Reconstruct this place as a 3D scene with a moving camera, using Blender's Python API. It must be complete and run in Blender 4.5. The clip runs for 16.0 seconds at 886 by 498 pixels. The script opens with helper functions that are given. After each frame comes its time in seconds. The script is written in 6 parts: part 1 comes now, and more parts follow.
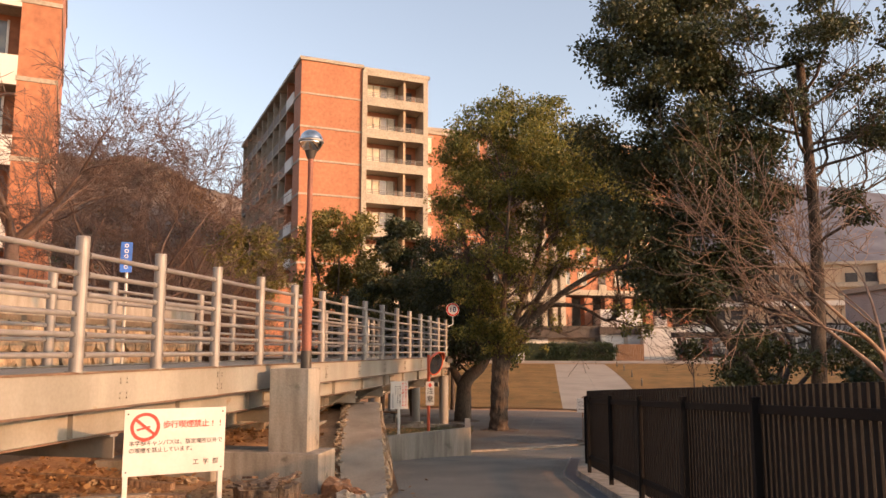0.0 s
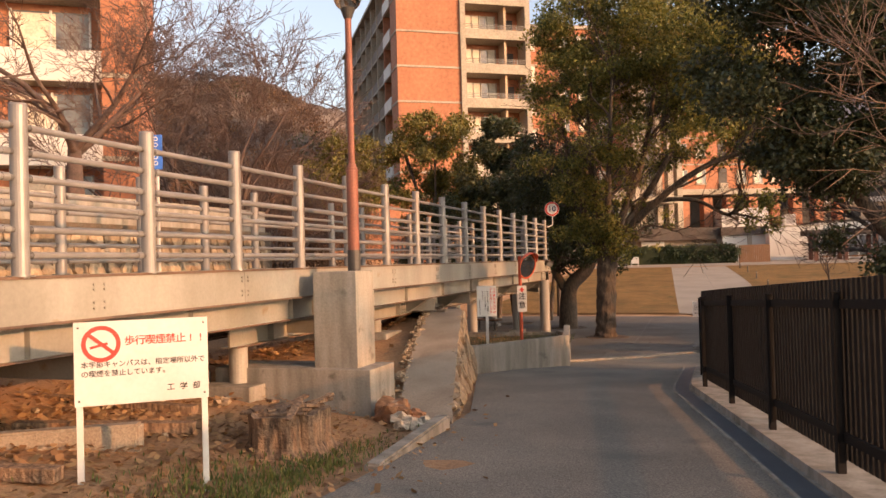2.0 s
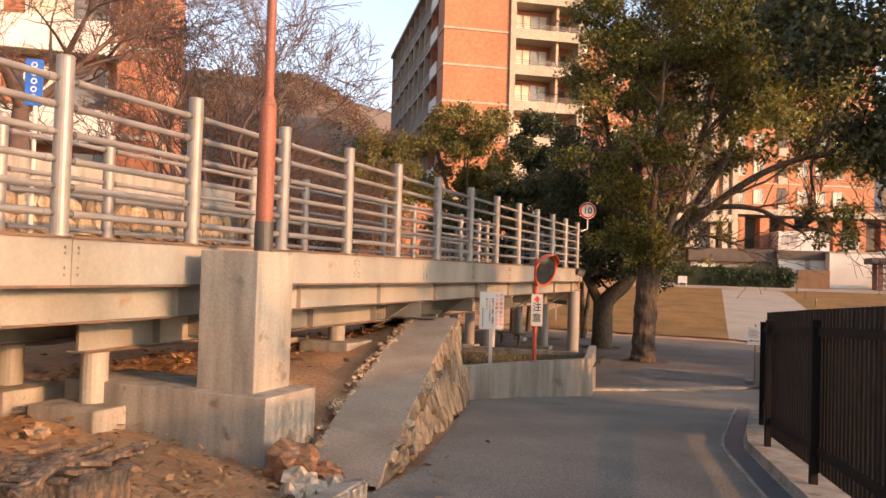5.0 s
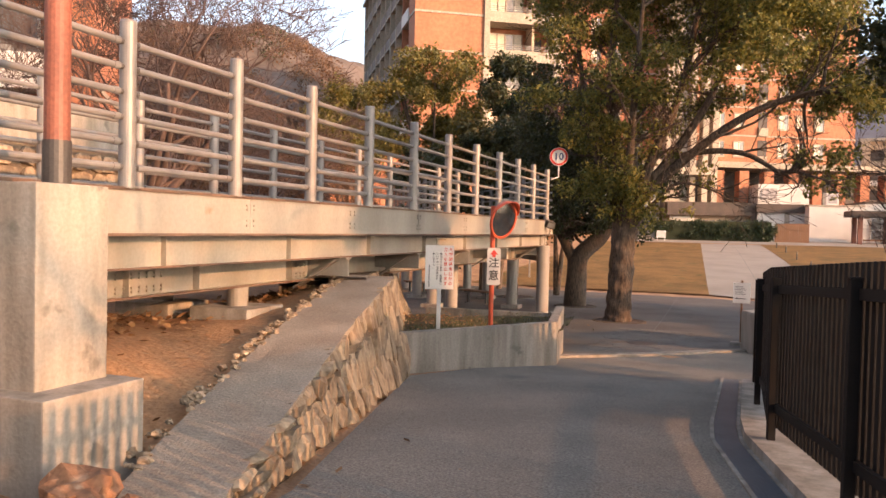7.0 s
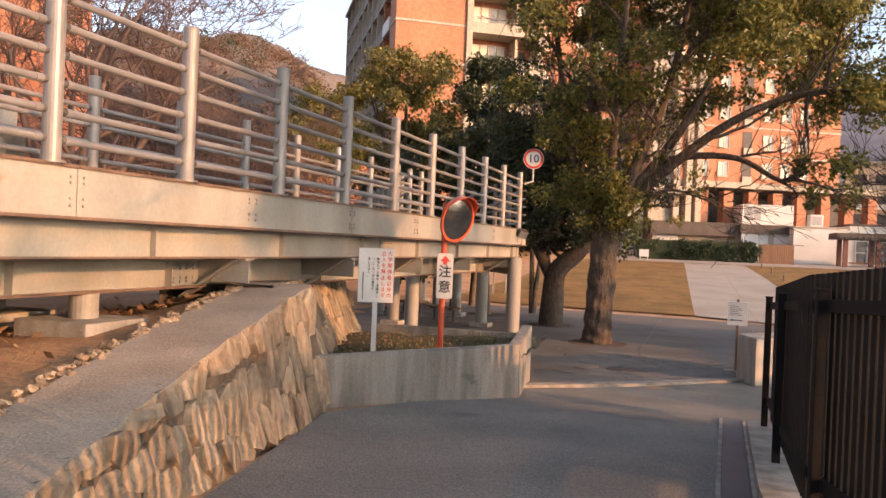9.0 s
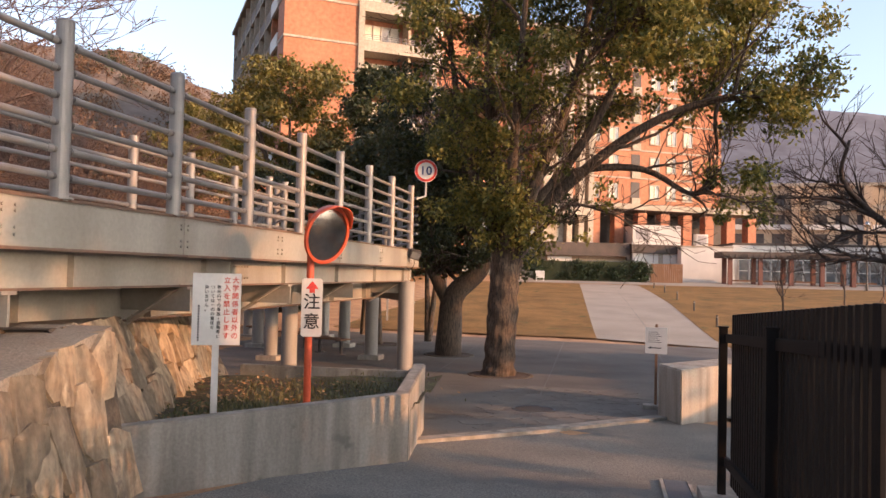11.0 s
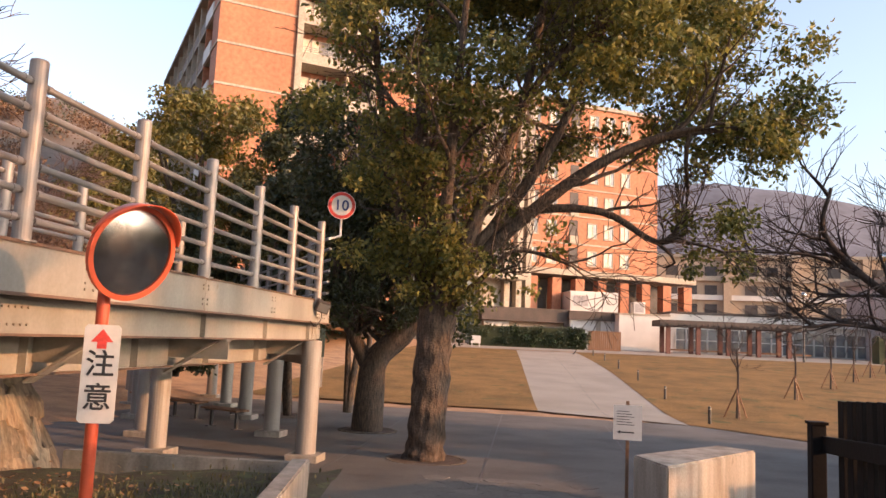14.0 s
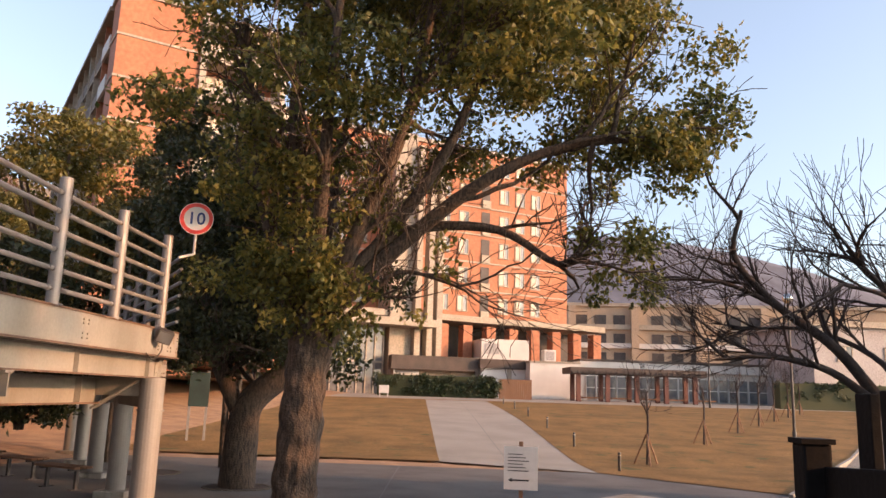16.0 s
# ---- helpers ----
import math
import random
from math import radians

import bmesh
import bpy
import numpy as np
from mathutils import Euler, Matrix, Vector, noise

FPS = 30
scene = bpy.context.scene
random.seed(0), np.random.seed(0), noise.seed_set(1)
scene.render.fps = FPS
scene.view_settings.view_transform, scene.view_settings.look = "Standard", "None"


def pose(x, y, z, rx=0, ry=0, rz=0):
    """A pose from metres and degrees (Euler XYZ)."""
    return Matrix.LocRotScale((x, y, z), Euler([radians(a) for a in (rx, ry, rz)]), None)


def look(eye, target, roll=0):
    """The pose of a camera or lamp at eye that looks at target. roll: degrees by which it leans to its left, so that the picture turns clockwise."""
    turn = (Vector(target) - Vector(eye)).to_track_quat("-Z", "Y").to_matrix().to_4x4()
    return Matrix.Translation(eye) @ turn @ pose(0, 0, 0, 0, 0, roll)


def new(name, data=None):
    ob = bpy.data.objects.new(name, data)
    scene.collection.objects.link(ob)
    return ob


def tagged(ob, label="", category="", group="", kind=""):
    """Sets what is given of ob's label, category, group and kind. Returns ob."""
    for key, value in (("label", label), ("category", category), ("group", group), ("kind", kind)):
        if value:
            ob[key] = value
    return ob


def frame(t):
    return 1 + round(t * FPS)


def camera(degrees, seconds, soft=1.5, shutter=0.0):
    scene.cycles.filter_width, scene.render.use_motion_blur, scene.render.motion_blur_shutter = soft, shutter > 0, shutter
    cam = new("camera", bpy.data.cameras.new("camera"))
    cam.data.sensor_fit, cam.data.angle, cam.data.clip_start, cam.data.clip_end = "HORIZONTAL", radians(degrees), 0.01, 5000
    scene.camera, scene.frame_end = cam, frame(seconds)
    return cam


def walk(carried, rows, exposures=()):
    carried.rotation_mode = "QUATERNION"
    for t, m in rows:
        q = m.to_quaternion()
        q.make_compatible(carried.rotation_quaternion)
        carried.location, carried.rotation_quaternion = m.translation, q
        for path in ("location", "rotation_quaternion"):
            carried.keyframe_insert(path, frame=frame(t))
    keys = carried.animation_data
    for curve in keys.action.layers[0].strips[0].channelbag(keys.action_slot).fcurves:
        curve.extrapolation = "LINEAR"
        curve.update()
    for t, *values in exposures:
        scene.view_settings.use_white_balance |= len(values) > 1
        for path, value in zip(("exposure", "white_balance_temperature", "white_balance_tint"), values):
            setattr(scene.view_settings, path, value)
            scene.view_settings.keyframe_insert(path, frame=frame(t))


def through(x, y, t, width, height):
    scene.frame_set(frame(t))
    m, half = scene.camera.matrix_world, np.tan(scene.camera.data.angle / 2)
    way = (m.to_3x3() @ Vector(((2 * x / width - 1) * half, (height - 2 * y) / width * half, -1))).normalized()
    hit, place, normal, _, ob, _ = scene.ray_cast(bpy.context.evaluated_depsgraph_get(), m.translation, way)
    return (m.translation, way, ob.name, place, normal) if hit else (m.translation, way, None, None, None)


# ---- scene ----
cam = camera(59.7, 16.0)
PATH = [
    (0, (0.262, 0.298, 1.416), (-0.086, 2.25, 1.678), 0.0),
    (0.5, (0.306, 0.836, 1.364), (-0.166, 2.763, 1.618), -0.8),
    (1, (0.308, 1.405, 1.337), (-0.226, 3.321, 1.542), -0.7),
    (1.5, (0.328, 1.969, 1.277), (-0.29, 3.868, 1.392), -1.4),
    (2, (0.372, 2.526, 1.237), (-0.264, 4.422, 1.271), -1.6),
    (2.5, (0.341, 3.111, 1.232), (-0.251, 5.021, 1.244), -1.5),
    (3, (0.283, 3.627, 1.254), (-0.312, 5.537, 1.279), 0.1),
    (3.5, (0.243, 4.15, 1.245), (-0.41, 6.039, 1.326), 0.6),
    (3.7, (0.191, 4.417, 1.263), (-0.503, 6.291, 1.345), 1.4),
    (5.8, (0.183, 6.518, 0.931), (-0.569, 8.371, 0.919), 1.3),
    (6, (0.187, 6.747, 0.939), (-0.542, 8.609, 0.892), 1.5),
    (6.5, (0.113, 7.305, 0.926), (-0.507, 9.205, 0.848), 1.5),
    (7, (-0.012, 7.893, 0.95), (-0.709, 9.766, 0.896), 1.3),
    (7.5, (-0.013, 8.432, 0.817), (-0.747, 10.292, 0.787), 1.9),
    (8, (-0.077, 9.094, 0.78), (-0.739, 10.981, 0.763), 2.4),
    (8.2, (-0.109, 9.33, 0.783), (-0.776, 11.216, 0.751), 2.4),
    (10.3, (-0.472, 11.321, 0.697), (-1.044, 13.237, 0.752), 1.6),
    (10.5, (-0.515, 11.551, 0.702), (-1.048, 13.478, 0.759), 1.6),
    (11, (-0.635, 12.198, 0.744), (-1.039, 14.156, 0.806), 1.4),
    (11.5, (-0.711, 12.738, 0.714), (-1.104, 14.698, 0.775), 1.2),
    (12, (-0.784, 13.29, 0.69), (-1.171, 15.251, 0.749), 1.2),
    (12.5, (-0.868, 13.768, 0.664), (-1.246, 15.73, 0.769), 0.1),
    (13, (-0.924, 14.154, 0.665), (-1.214, 16.128, 0.807), 1.1),
    (13.5, (-0.942, 14.61, 0.66), (-1.12, 16.593, 0.849), 0.9),
    (14, (-0.898, 15.185, 0.652), (-1.145, 17.156, 0.886), 2.5),
    (14.5, (-0.808, 15.786, 0.607), (-1.027, 17.752, 0.905), 3.2),
    (15, (-0.774, 16.275, 0.541), (-1.019, 18.235, 0.851), 2.7),
    (15.5, (-0.672, 16.703, 0.476), (-0.803, 18.67, 0.817), 2.7),
    (16, (-0.483, 17.023, 0.435), (-0.514, 18.988, 0.808), 1.8),
]
walk(cam, [(t, look(eye, target, roll)) for t, eye, target, roll in PATH], [(0, 1.15, 6800, 16), (1.5, 1.12, 6950, 16), (2.5, 1.25, 6800, 16), (3.5, 1.35, 6600, 16), (6, 1.5, 6450, 16), (7, 1.6, 6350, 16), (7.5, 1.48, 6350, 16), (8, 1.64, 6300, 16), (10.3, 1.38, 6050, 16), (11, 1.45, 6000, 16), (13, 1.66, 6000, 16), (14.5, 1.42, 6100, 16), (16, 1.36, 6100, 16)])

# ---- world, sun, exposure ----
SUN_AZ, SUN_EL = radians(105), radians(12.5)      # clockwise from +y
world = bpy.data.worlds.new("world")
scene.world = world
world.use_nodes = True
wn = world.node_tree
sky = wn.nodes.new("ShaderNodeTexSky")
sky.sky_type, sky.sun_disc = "NISHITA", False
sky.sun_elevation, sky.sun_rotation = SUN_EL, SUN_AZ
sky.air_density, sky.dust_density, sky.ozone_density = 1.0, 2.6, 1.0
haze = wn.nodes.new("ShaderNodeHueSaturation")                 # thin winter haze pales the whole sky
haze.inputs["Saturation"].default_value, haze.inputs["Value"].default_value = 0.7, 1.04
wn.links.new(sky.outputs[0], haze.inputs["Color"])
wn.links.new(haze.outputs[0], wn.nodes["Background"].inputs[0])
wn.nodes["Background"].inputs[1].default_value = 0.15
sun_data = bpy.data.lights.new("sun", "SUN")
sun_data.energy, sun_data.angle, sun_data.color = 2.35, radians(0.6), (1.0, 0.47, 0.18)
sun = new("sun", sun_data)
SUN_DIR = Vector((math.sin(SUN_AZ) * math.cos(SUN_EL), math.cos(SUN_AZ) * math.cos(SUN_EL), math.sin(SUN_EL)))
sun.matrix_world = look(SUN_DIR * 100, (0, 0, 0))


# ---- materials ----
def material(name, base, second=None, scale=6.0, rough=0.8, metal=0.0, bump=0.3, fine=60.0, spots=None, spread=0.0, streak=None, emit=None, grain=0.55, gloss=0.5):
    """A surface with a base colour that wanders to a second one at two scales, and fine relief."""
    m = bpy.data.materials.new(name)
    m.use_nodes = True
    nt = m.node_tree
    b = nt.nodes["Principled BSDF"]
    b.inputs["Roughness"].default_value, b.inputs["Metallic"].default_value = rough, metal
    b.inputs["Specular IOR Level"].default_value = gloss
    second = second or tuple(c * 0.75 for c in base)
    co = nt.nodes.new("ShaderNodeTexCoord")
    n1, n2, mix, mix2 = (nt.nodes.new(k) for k in ("ShaderNodeTexNoise", "ShaderNodeTexNoise", "ShaderNodeMix", "ShaderNodeMix"))
    n1.inputs["Scale"].default_value, n1.inputs["Detail"].default_value = scale, 6
    n2.inputs["Scale"].default_value, n2.inputs["Detail"].default_value = fine, 4
    src = co.outputs["Object"]
    if streak:
        mp = nt.nodes.new("ShaderNodeMapping")
        mp.inputs["Scale"].default_value = streak
        nt.links.new(src, mp.inputs[0])
        nt.links.new(mp.outputs[0], n1.inputs[0])
    else:
        nt.links.new(src, n1.inputs[0])
    nt.links.new(src, n2.inputs[0])
    for x in (mix, mix2):
        x.data_type = "RGBA"
    ramp = nt.nodes.new("ShaderNodeValToRGB")
    ramp.color_ramp.elements[0].position, ramp.color_ramp.elements[1].position = 0.38, 0.66
    nt.links.new(n1.outputs[0], ramp.inputs[0])
    nt.links.new(ramp.outputs[0], mix.inputs[0])
    mix.inputs[6].default_value, mix.inputs[7].default_value = (*base, 1), (*second, 1)
    mix2.blend_type = "MULTIPLY"
    mix2.inputs[0].default_value = grain
    r2 = nt.nodes.new("ShaderNodeValToRGB")
    r2.color_ramp.elements[0].color, r2.color_ramp.elements[1].color = (0.55, 0.55, 0.55, 1), (1.25, 1.25, 1.25, 1)
    r2.color_ramp.elements[0].position, r2.color_ramp.elements[1].position = 0.3, 0.7
    nt.links.new(n2.outputs[0], r2.inputs[0])
    nt.links.new(mix.outputs[2], mix2.inputs[6])
    nt.links.new(r2.outputs[0], mix2.inputs[7])
    out = mix2.outputs[2]
    if spots:
        n3, r3, m3 = (nt.nodes.new(k) for k in ("ShaderNodeTexNoise", "ShaderNodeValToRGB", "ShaderNodeMix"))
        m3.data_type = "RGBA"
        n3.inputs["Scale"].default_value, n3.inputs["Detail"].default_value = spots[1], 5
        nt.links.new(src, n3.inputs[0])
        r3.color_ramp.elements[0].position, r3.color_ramp.elements[1].position = spots[2], spots[2] + 0.08
        nt.links.new(n3.outputs[0], r3.inputs[0])
        nt.links.new(r3.outputs[0], m3.inputs[0])
        nt.links.new(out, m3.inputs[6])
        m3.inputs[7].default_value = (*spots[0], 1)
        out = m3.outputs[2]
    if spread:
        info, hsv = nt.nodes.new("ShaderNodeObjectInfo"), nt.nodes.new("ShaderNodeHueSaturation")
        rng = nt.nodes.new("ShaderNodeMapRange")
        rng.inputs[3].default_value, rng.inputs[4].default_value = 1 - spread, 1 + spread
        nt.links.new(info.outputs["Random"], rng.inputs[0])
        nt.links.new(rng.outputs[0], hsv.inputs["Value"])
        nt.links.new(out, hsv.inputs["Color"])
        out = hsv.outputs[0]
    nt.links.new(out, b.inputs["Base Color"])
    if bump:
        bp = nt.nodes.new("ShaderNodeBump")
        bp.inputs["Strength"].default_value, bp.inputs["Distance"].default_value = bump, 0.02
        nt.links.new(n2.outputs[0], bp.inputs["Height"])
        nt.links.new(bp.outputs[0], b.inputs["Normal"])
    if emit:
        b.inputs["Emission Color"].default_value, b.inputs["Emission Strength"].default_value = (*emit[0], 1), emit[1]
    return m


def leaf_material(name, a, b2, rough=0.5, through=0.35):
    """Leaves: colour varied leaf by leaf, some light passing through."""
    m = bpy.data.materials.new(name)
    m.use_nodes = True
    nt = m.node_tree
    b = nt.nodes["Principled BSDF"]
    geo, mix = nt.nodes.new("ShaderNodeNewGeometry"), nt.nodes.new("ShaderNodeMix")
    mix.data_type = "RGBA"
    mix.inputs[6].default_value, mix.inputs[7].default_value = (*a, 1), (*b2, 1)
    nt.links.new(geo.outputs["Random Per Island"], mix.inputs[0])
    nt.links.new(mix.outputs[2], b.inputs["Base Color"])
    b.inputs["Roughness"].default_value = rough
    tr, ms = nt.nodes.new("ShaderNodeBsdfTranslucent"), nt.nodes.new("ShaderNodeMixShader")
    nt.links.new(mix.outputs[2], tr.inputs[0])
    ms.inputs[0].default_value = through
    nt.links.new(b.outputs[0], ms.inputs[1])
    nt.links.new(tr.outputs[0], ms.inputs[2])
    nt.links.new(ms.outputs[0], nt.nodes["Material Output"].inputs[0])
    return m


ASPHALT = material("asphalt", (0.21, 0.193, 0.165), (0.265, 0.242, 0.205), 0.9, 0.9, fine=55, bump=1.0, grain=0.95, gloss=0.25, spots=((0.14, 0.136, 0.125), 0.7, 0.62))
PLAZA = material("plaza_concrete", (0.16, 0.147, 0.13), (0.11, 0.1, 0.088), 0.7, 0.85, fine=40, bump=0.35, gloss=0.3)
PATHM = material("path_concrete", (0.33, 0.285, 0.23), (0.27, 0.232, 0.185), 0.5, 0.85, fine=30, grain=0.3, bump=0.15)
CONCRETE = material("weathered_concrete", (0.34, 0.308, 0.262), (0.2, 0.18, 0.15), 2.4, 0.88, fine=38, grain=0.3, bump=0.2, streak=(2.2, 2.2, 0.3), spots=((0.15, 0.137, 0.115), 4.0, 0.64), gloss=0.3)
CAPM = material("rough_concrete_cap", (0.34, 0.285, 0.22), (0.25, 0.2, 0.15), 1.5, 0.95, fine=50, bump=0.6)
DIRT = material("dry_earth", (0.42, 0.24, 0.12), (0.28, 0.16, 0.085), 1.3, 0.95, fine=22, bump=1.0, spots=((0.24, 0.17, 0.1), 9.0, 0.64))
SOIL = material("planter_soil", (0.075, 0.055, 0.035), (0.06, 0.065, 0.03), 2.2, 0.95, fine=35, bump=1.0, spots=((0.09, 0.1, 0.04), 5.0, 0.56))
LAWN = material("dry_lawn", (0.27, 0.155, 0.058), (0.17, 0.105, 0.042), 0.6, 0.95, fine=14, bump=1.0, grain=0.8, gloss=0.1, spots=((0.12, 0.1, 0.04), 1.1, 0.6))
SLOPE = material("grassy_slope", (0.11, 0.085, 0.045), (0.07, 0.07, 0.03), 0.5, 0.95, fine=12, bump=1.0)
STEEL = material("painted_steel", (0.32, 0.296, 0.253), (0.225, 0.205, 0.172), 1.4, 0.5, fine=30, bump=0.03, grain=0.2, streak=(1, 1, 0.3), spots=((0.22, 0.15, 0.09), 3.2, 0.68))
RAIL = material("galvanised_rail", (0.235, 0.218, 0.202), (0.185, 0.172, 0.162), 5.0, 0.42, metal=0.15, fine=40, bump=0.02, grain=0.12)
SOCKET = material("dark_rail_socket", (0.13, 0.12, 0.11), (0.09, 0.085, 0.08), 5.0, 0.55, metal=0.2, fine=40, bump=0.02)
RUST = material("red_brown_pole", (0.25, 0.085, 0.05), (0.18, 0.062, 0.038), 3.0, 0.6, fine=40, bump=0.1)
DARKMETAL = material("dark_steel", (0.04, 0.036, 0.032), (0.06, 0.052, 0.045), 5.0, 0.5, fine=50, bump=0.1)
FENCE = material("dark_brown_fence", (0.008, 0.0058, 0.005), (0.006, 0.0046, 0.004), 3.0, 0.7, fine=60, bump=0.1, gloss=0.2)
ORANGE = material("orange_red_paint", (0.62, 0.1, 0.035), (0.5, 0.08, 0.03), 4.0, 0.4, fine=40, bump=0.02, grain=0.1)
WHITE = material("white_board", (0.62, 0.6, 0.56), (0.55, 0.53, 0.48), 2.0, 0.5, fine=30, bump=0.02, grain=0.1)
WHITEPAINT = material("white_render", (0.6, 0.575, 0.53), (0.5, 0.48, 0.445), 0.4, 0.7, fine=20, bump=0.05, grain=0.15)
INK = material("dark_lettering", (0.03, 0.03, 0.03), None, 5, 0.6, bump=0)
REDINK = material("red_lettering", (0.66, 0.06, 0.04), None, 5, 0.5, bump=0)
BOARDGREEN = material("dark_green_board", (0.014, 0.03, 0.025), (0.01, 0.022, 0.018), 2.0, 0.5, fine=20, bump=0.02)
BLUE = material("blue_sign", (0.02, 0.12, 0.5), None, 3, 0.4, bump=0)
BRICK = material("orange_brick_tile", (0.37, 0.155, 0.08), (0.31, 0.125, 0.064), 0.25, 0.8, fine=3, bump=0.1)
FRAME = material("cream_concrete_frame", (0.35, 0.305, 0.24), (0.29, 0.255, 0.2), 0.4, 0.8, fine=6, bump=0.1)
WALLTAN = material("tan_render", (0.42, 0.32, 0.22), (0.36, 0.28, 0.2), 0.3, 0.85, fine=6, bump=0.1)
GREYWALL = material("grey_render", (0.38, 0.36, 0.35), (0.32, 0.3, 0.29), 0.3, 0.85, fine=6, bump=0.1)
ROOFM = material("dark_roof", (0.1, 0.075, 0.06), (0.07, 0.055, 0.045), 0.8, 0.8, fine=10, bump=0.2)
CURTAIN = material("pale_curtain", (0.62, 0.56, 0.45), (0.5, 0.45, 0.36), 1.5, 0.9, fine=9, bump=0.1)
# flat dark colour standing for the dimness inside doorways, recesses and windows
DARKROOM = material("painted_dim_interior", (0.07, 0.06, 0.055), (0.045, 0.04, 0.038), 0.8, 0.7, fine=6, bump=0)
WOOD = material("weathered_wood", (0.25, 0.13, 0.065), (0.17, 0.09, 0.048), 3.0, 0.8, fine=30, bump=0.4, streak=(6, 6, 0.6))
STUMPWOOD = material("split_stump_wood", (0.3, 0.19, 0.115), (0.1, 0.062, 0.04), 9.0, 0.95, fine=40, bump=1.0, streak=(3, 3, 0.5))
BARK = material("fissured_bark", (0.12, 0.085, 0.058), (0.035, 0.026, 0.02), 14.0, 0.95, fine=35, bump=1.0, streak=(2.2, 2.2, 0.5))
BAREBARK = material("grey_brown_bark", (0.065, 0.047, 0.037), (0.042, 0.031, 0.026), 6.0, 0.9, fine=30, bump=0.6)
TWIGBARK = material("purplish_twig_bark", (0.13, 0.085, 0.068), (0.085, 0.058, 0.048), 6.0, 0.9, fine=30, bump=0.5)
PALEBARK = material("pale_twig_bark", (0.26, 0.17, 0.12), (0.18, 0.12, 0.085), 6.0, 0.9, fine=30, bump=0.4)
STONE = material("rubble_stone", (0.38, 0.29, 0.19), (0.2, 0.146, 0.092), 3.4, 0.92, fine=16, bump=1.0, spread=0.34, streak=(2.4, 2.4, 0.7), spots=((0.16, 0.12, 0.085), 5.0, 0.62))
MORTAR = material("earthy_mortar", (0.15, 0.115, 0.078), (0.09, 0.068, 0.047), 4.0, 0.95, fine=30, bump=0.8)
PANELM = material("stamped_paving", (0.165, 0.148, 0.128), (0.12, 0.108, 0.092), 1.2, 0.9, fine=35, bump=0.5, spread=0.12)
GUTTER = material("steel_grating", (0.1, 0.115, 0.13), (0.075, 0.085, 0.1), 2.0, 0.55, metal=0.2, fine=60, bump=0.3)
COLUMNM = material("grey_painted_column", (0.27, 0.25, 0.225), (0.22, 0.205, 0.185), 1.5, 0.5, fine=30, bump=0.03, grain=0.12, streak=(1, 1, 0.3), spots=((0.24, 0.18, 0.12), 2.5, 0.7))
STAINED = material("stained_concrete", (0.4, 0.365, 0.31), (0.24, 0.21, 0.17), 3.0, 0.88, fine=40, grain=0.3, bump=0.2, streak=(1.8, 1.8, 0.16), spots=((0.16, 0.14, 0.11), 5.0, 0.68))
POSTRED = material("dark_red_post", (0.15, 0.06, 0.04), (0.11, 0.045, 0.032), 1.0, 0.7, fine=10, bump=0.1)
PIT = material("tree_pit_soil", (0.1, 0.062, 0.04), (0.065, 0.042, 0.028), 3.0, 0.95, fine=25, bump=1.0)
ROCKM = material("rusty_rock", (0.34, 0.17, 0.085), (0.2, 0.1, 0.055), 5.0, 0.9, fine=25, bump=0.8, spots=((0.42, 0.3, 0.2), 4.0, 0.6))
WHITEROCK = material("pale_rock", (0.5, 0.43, 0.33), (0.36, 0.3, 0.22), 6.0, 0.9, fine=25, bump=0.8)
TRIM = material("rust_brown_edge", (0.16, 0.095, 0.06), (0.1, 0.065, 0.045), 4.0, 0.7, fine=30, bump=0.1)
# wall darkened in its colour for the tower's shaded side
SHADEWALL = material("shaded_balcony_wall", (0.2, 0.165, 0.14), (0.16, 0.13, 0.11), 0.4, 0.85, fine=6, bump=0.1)
MIRRORM = material("mirror_glass", (0.4, 0.385, 0.37), (0.32, 0.31, 0.3), 3.0, 0.22, metal=1.0, fine=8, bump=0.0)
CHROME = material("chrome_globe", (0.75, 0.72, 0.68), (0.65, 0.62, 0.58), 1.0, 0.12, metal=1.0, fine=8, bump=0.0)
GLASSY = material("window_glass", (0.12, 0.13, 0.14), (0.2, 0.19, 0.17), 0.9, 0.08, fine=2, bump=0.0)
# blue-grey base colour carries the haze of distance over the woods
MOUNTAIN = material("haze_tinted_mountain", (0.135, 0.135, 0.16), (0.1, 0.104, 0.128), 0.012, 1.0, fine=0.06, bump=0)
FARHILL = material("winter_wood", (0.15, 0.115, 0.095), (0.1, 0.082, 0.064), 0.12, 1.0, fine=0.9, bump=0.6)
LEAF_A = leaf_material("camphor_leaves", (0.05, 0.07, 0.016), (0.28, 0.245, 0.055), through=0.5)
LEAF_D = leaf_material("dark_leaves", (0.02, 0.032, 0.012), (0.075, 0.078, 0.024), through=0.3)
LEAF_Y = leaf_material("yellow_green_leaves", (0.07, 0.075, 0.014), (0.2, 0.16, 0.03))
LEAF_DRY = leaf_material("fallen_leaves", (0.2, 0.1, 0.045), (0.4, 0.25, 0.12), 0.8, 0.1)
GRASS = leaf_material("grass_blades", (0.06, 0.07, 0.025), (0.2, 0.17, 0.08), 0.7, 0.3)
GRASS_BANK = leaf_material("green_grass_blades", (0.05, 0.085, 0.018), (0.16, 0.17, 0.045), 0.7, 0.3)
LEAF_BROWN = leaf_material("withered_leaves", (0.09, 0.05, 0.028), (0.2, 0.115, 0.06), 0.8, 0.15)
HEDGE = leaf_material("hedge_leaves", (0.014, 0.03, 0.01), (0.04, 0.06, 0.018), through=0.1)


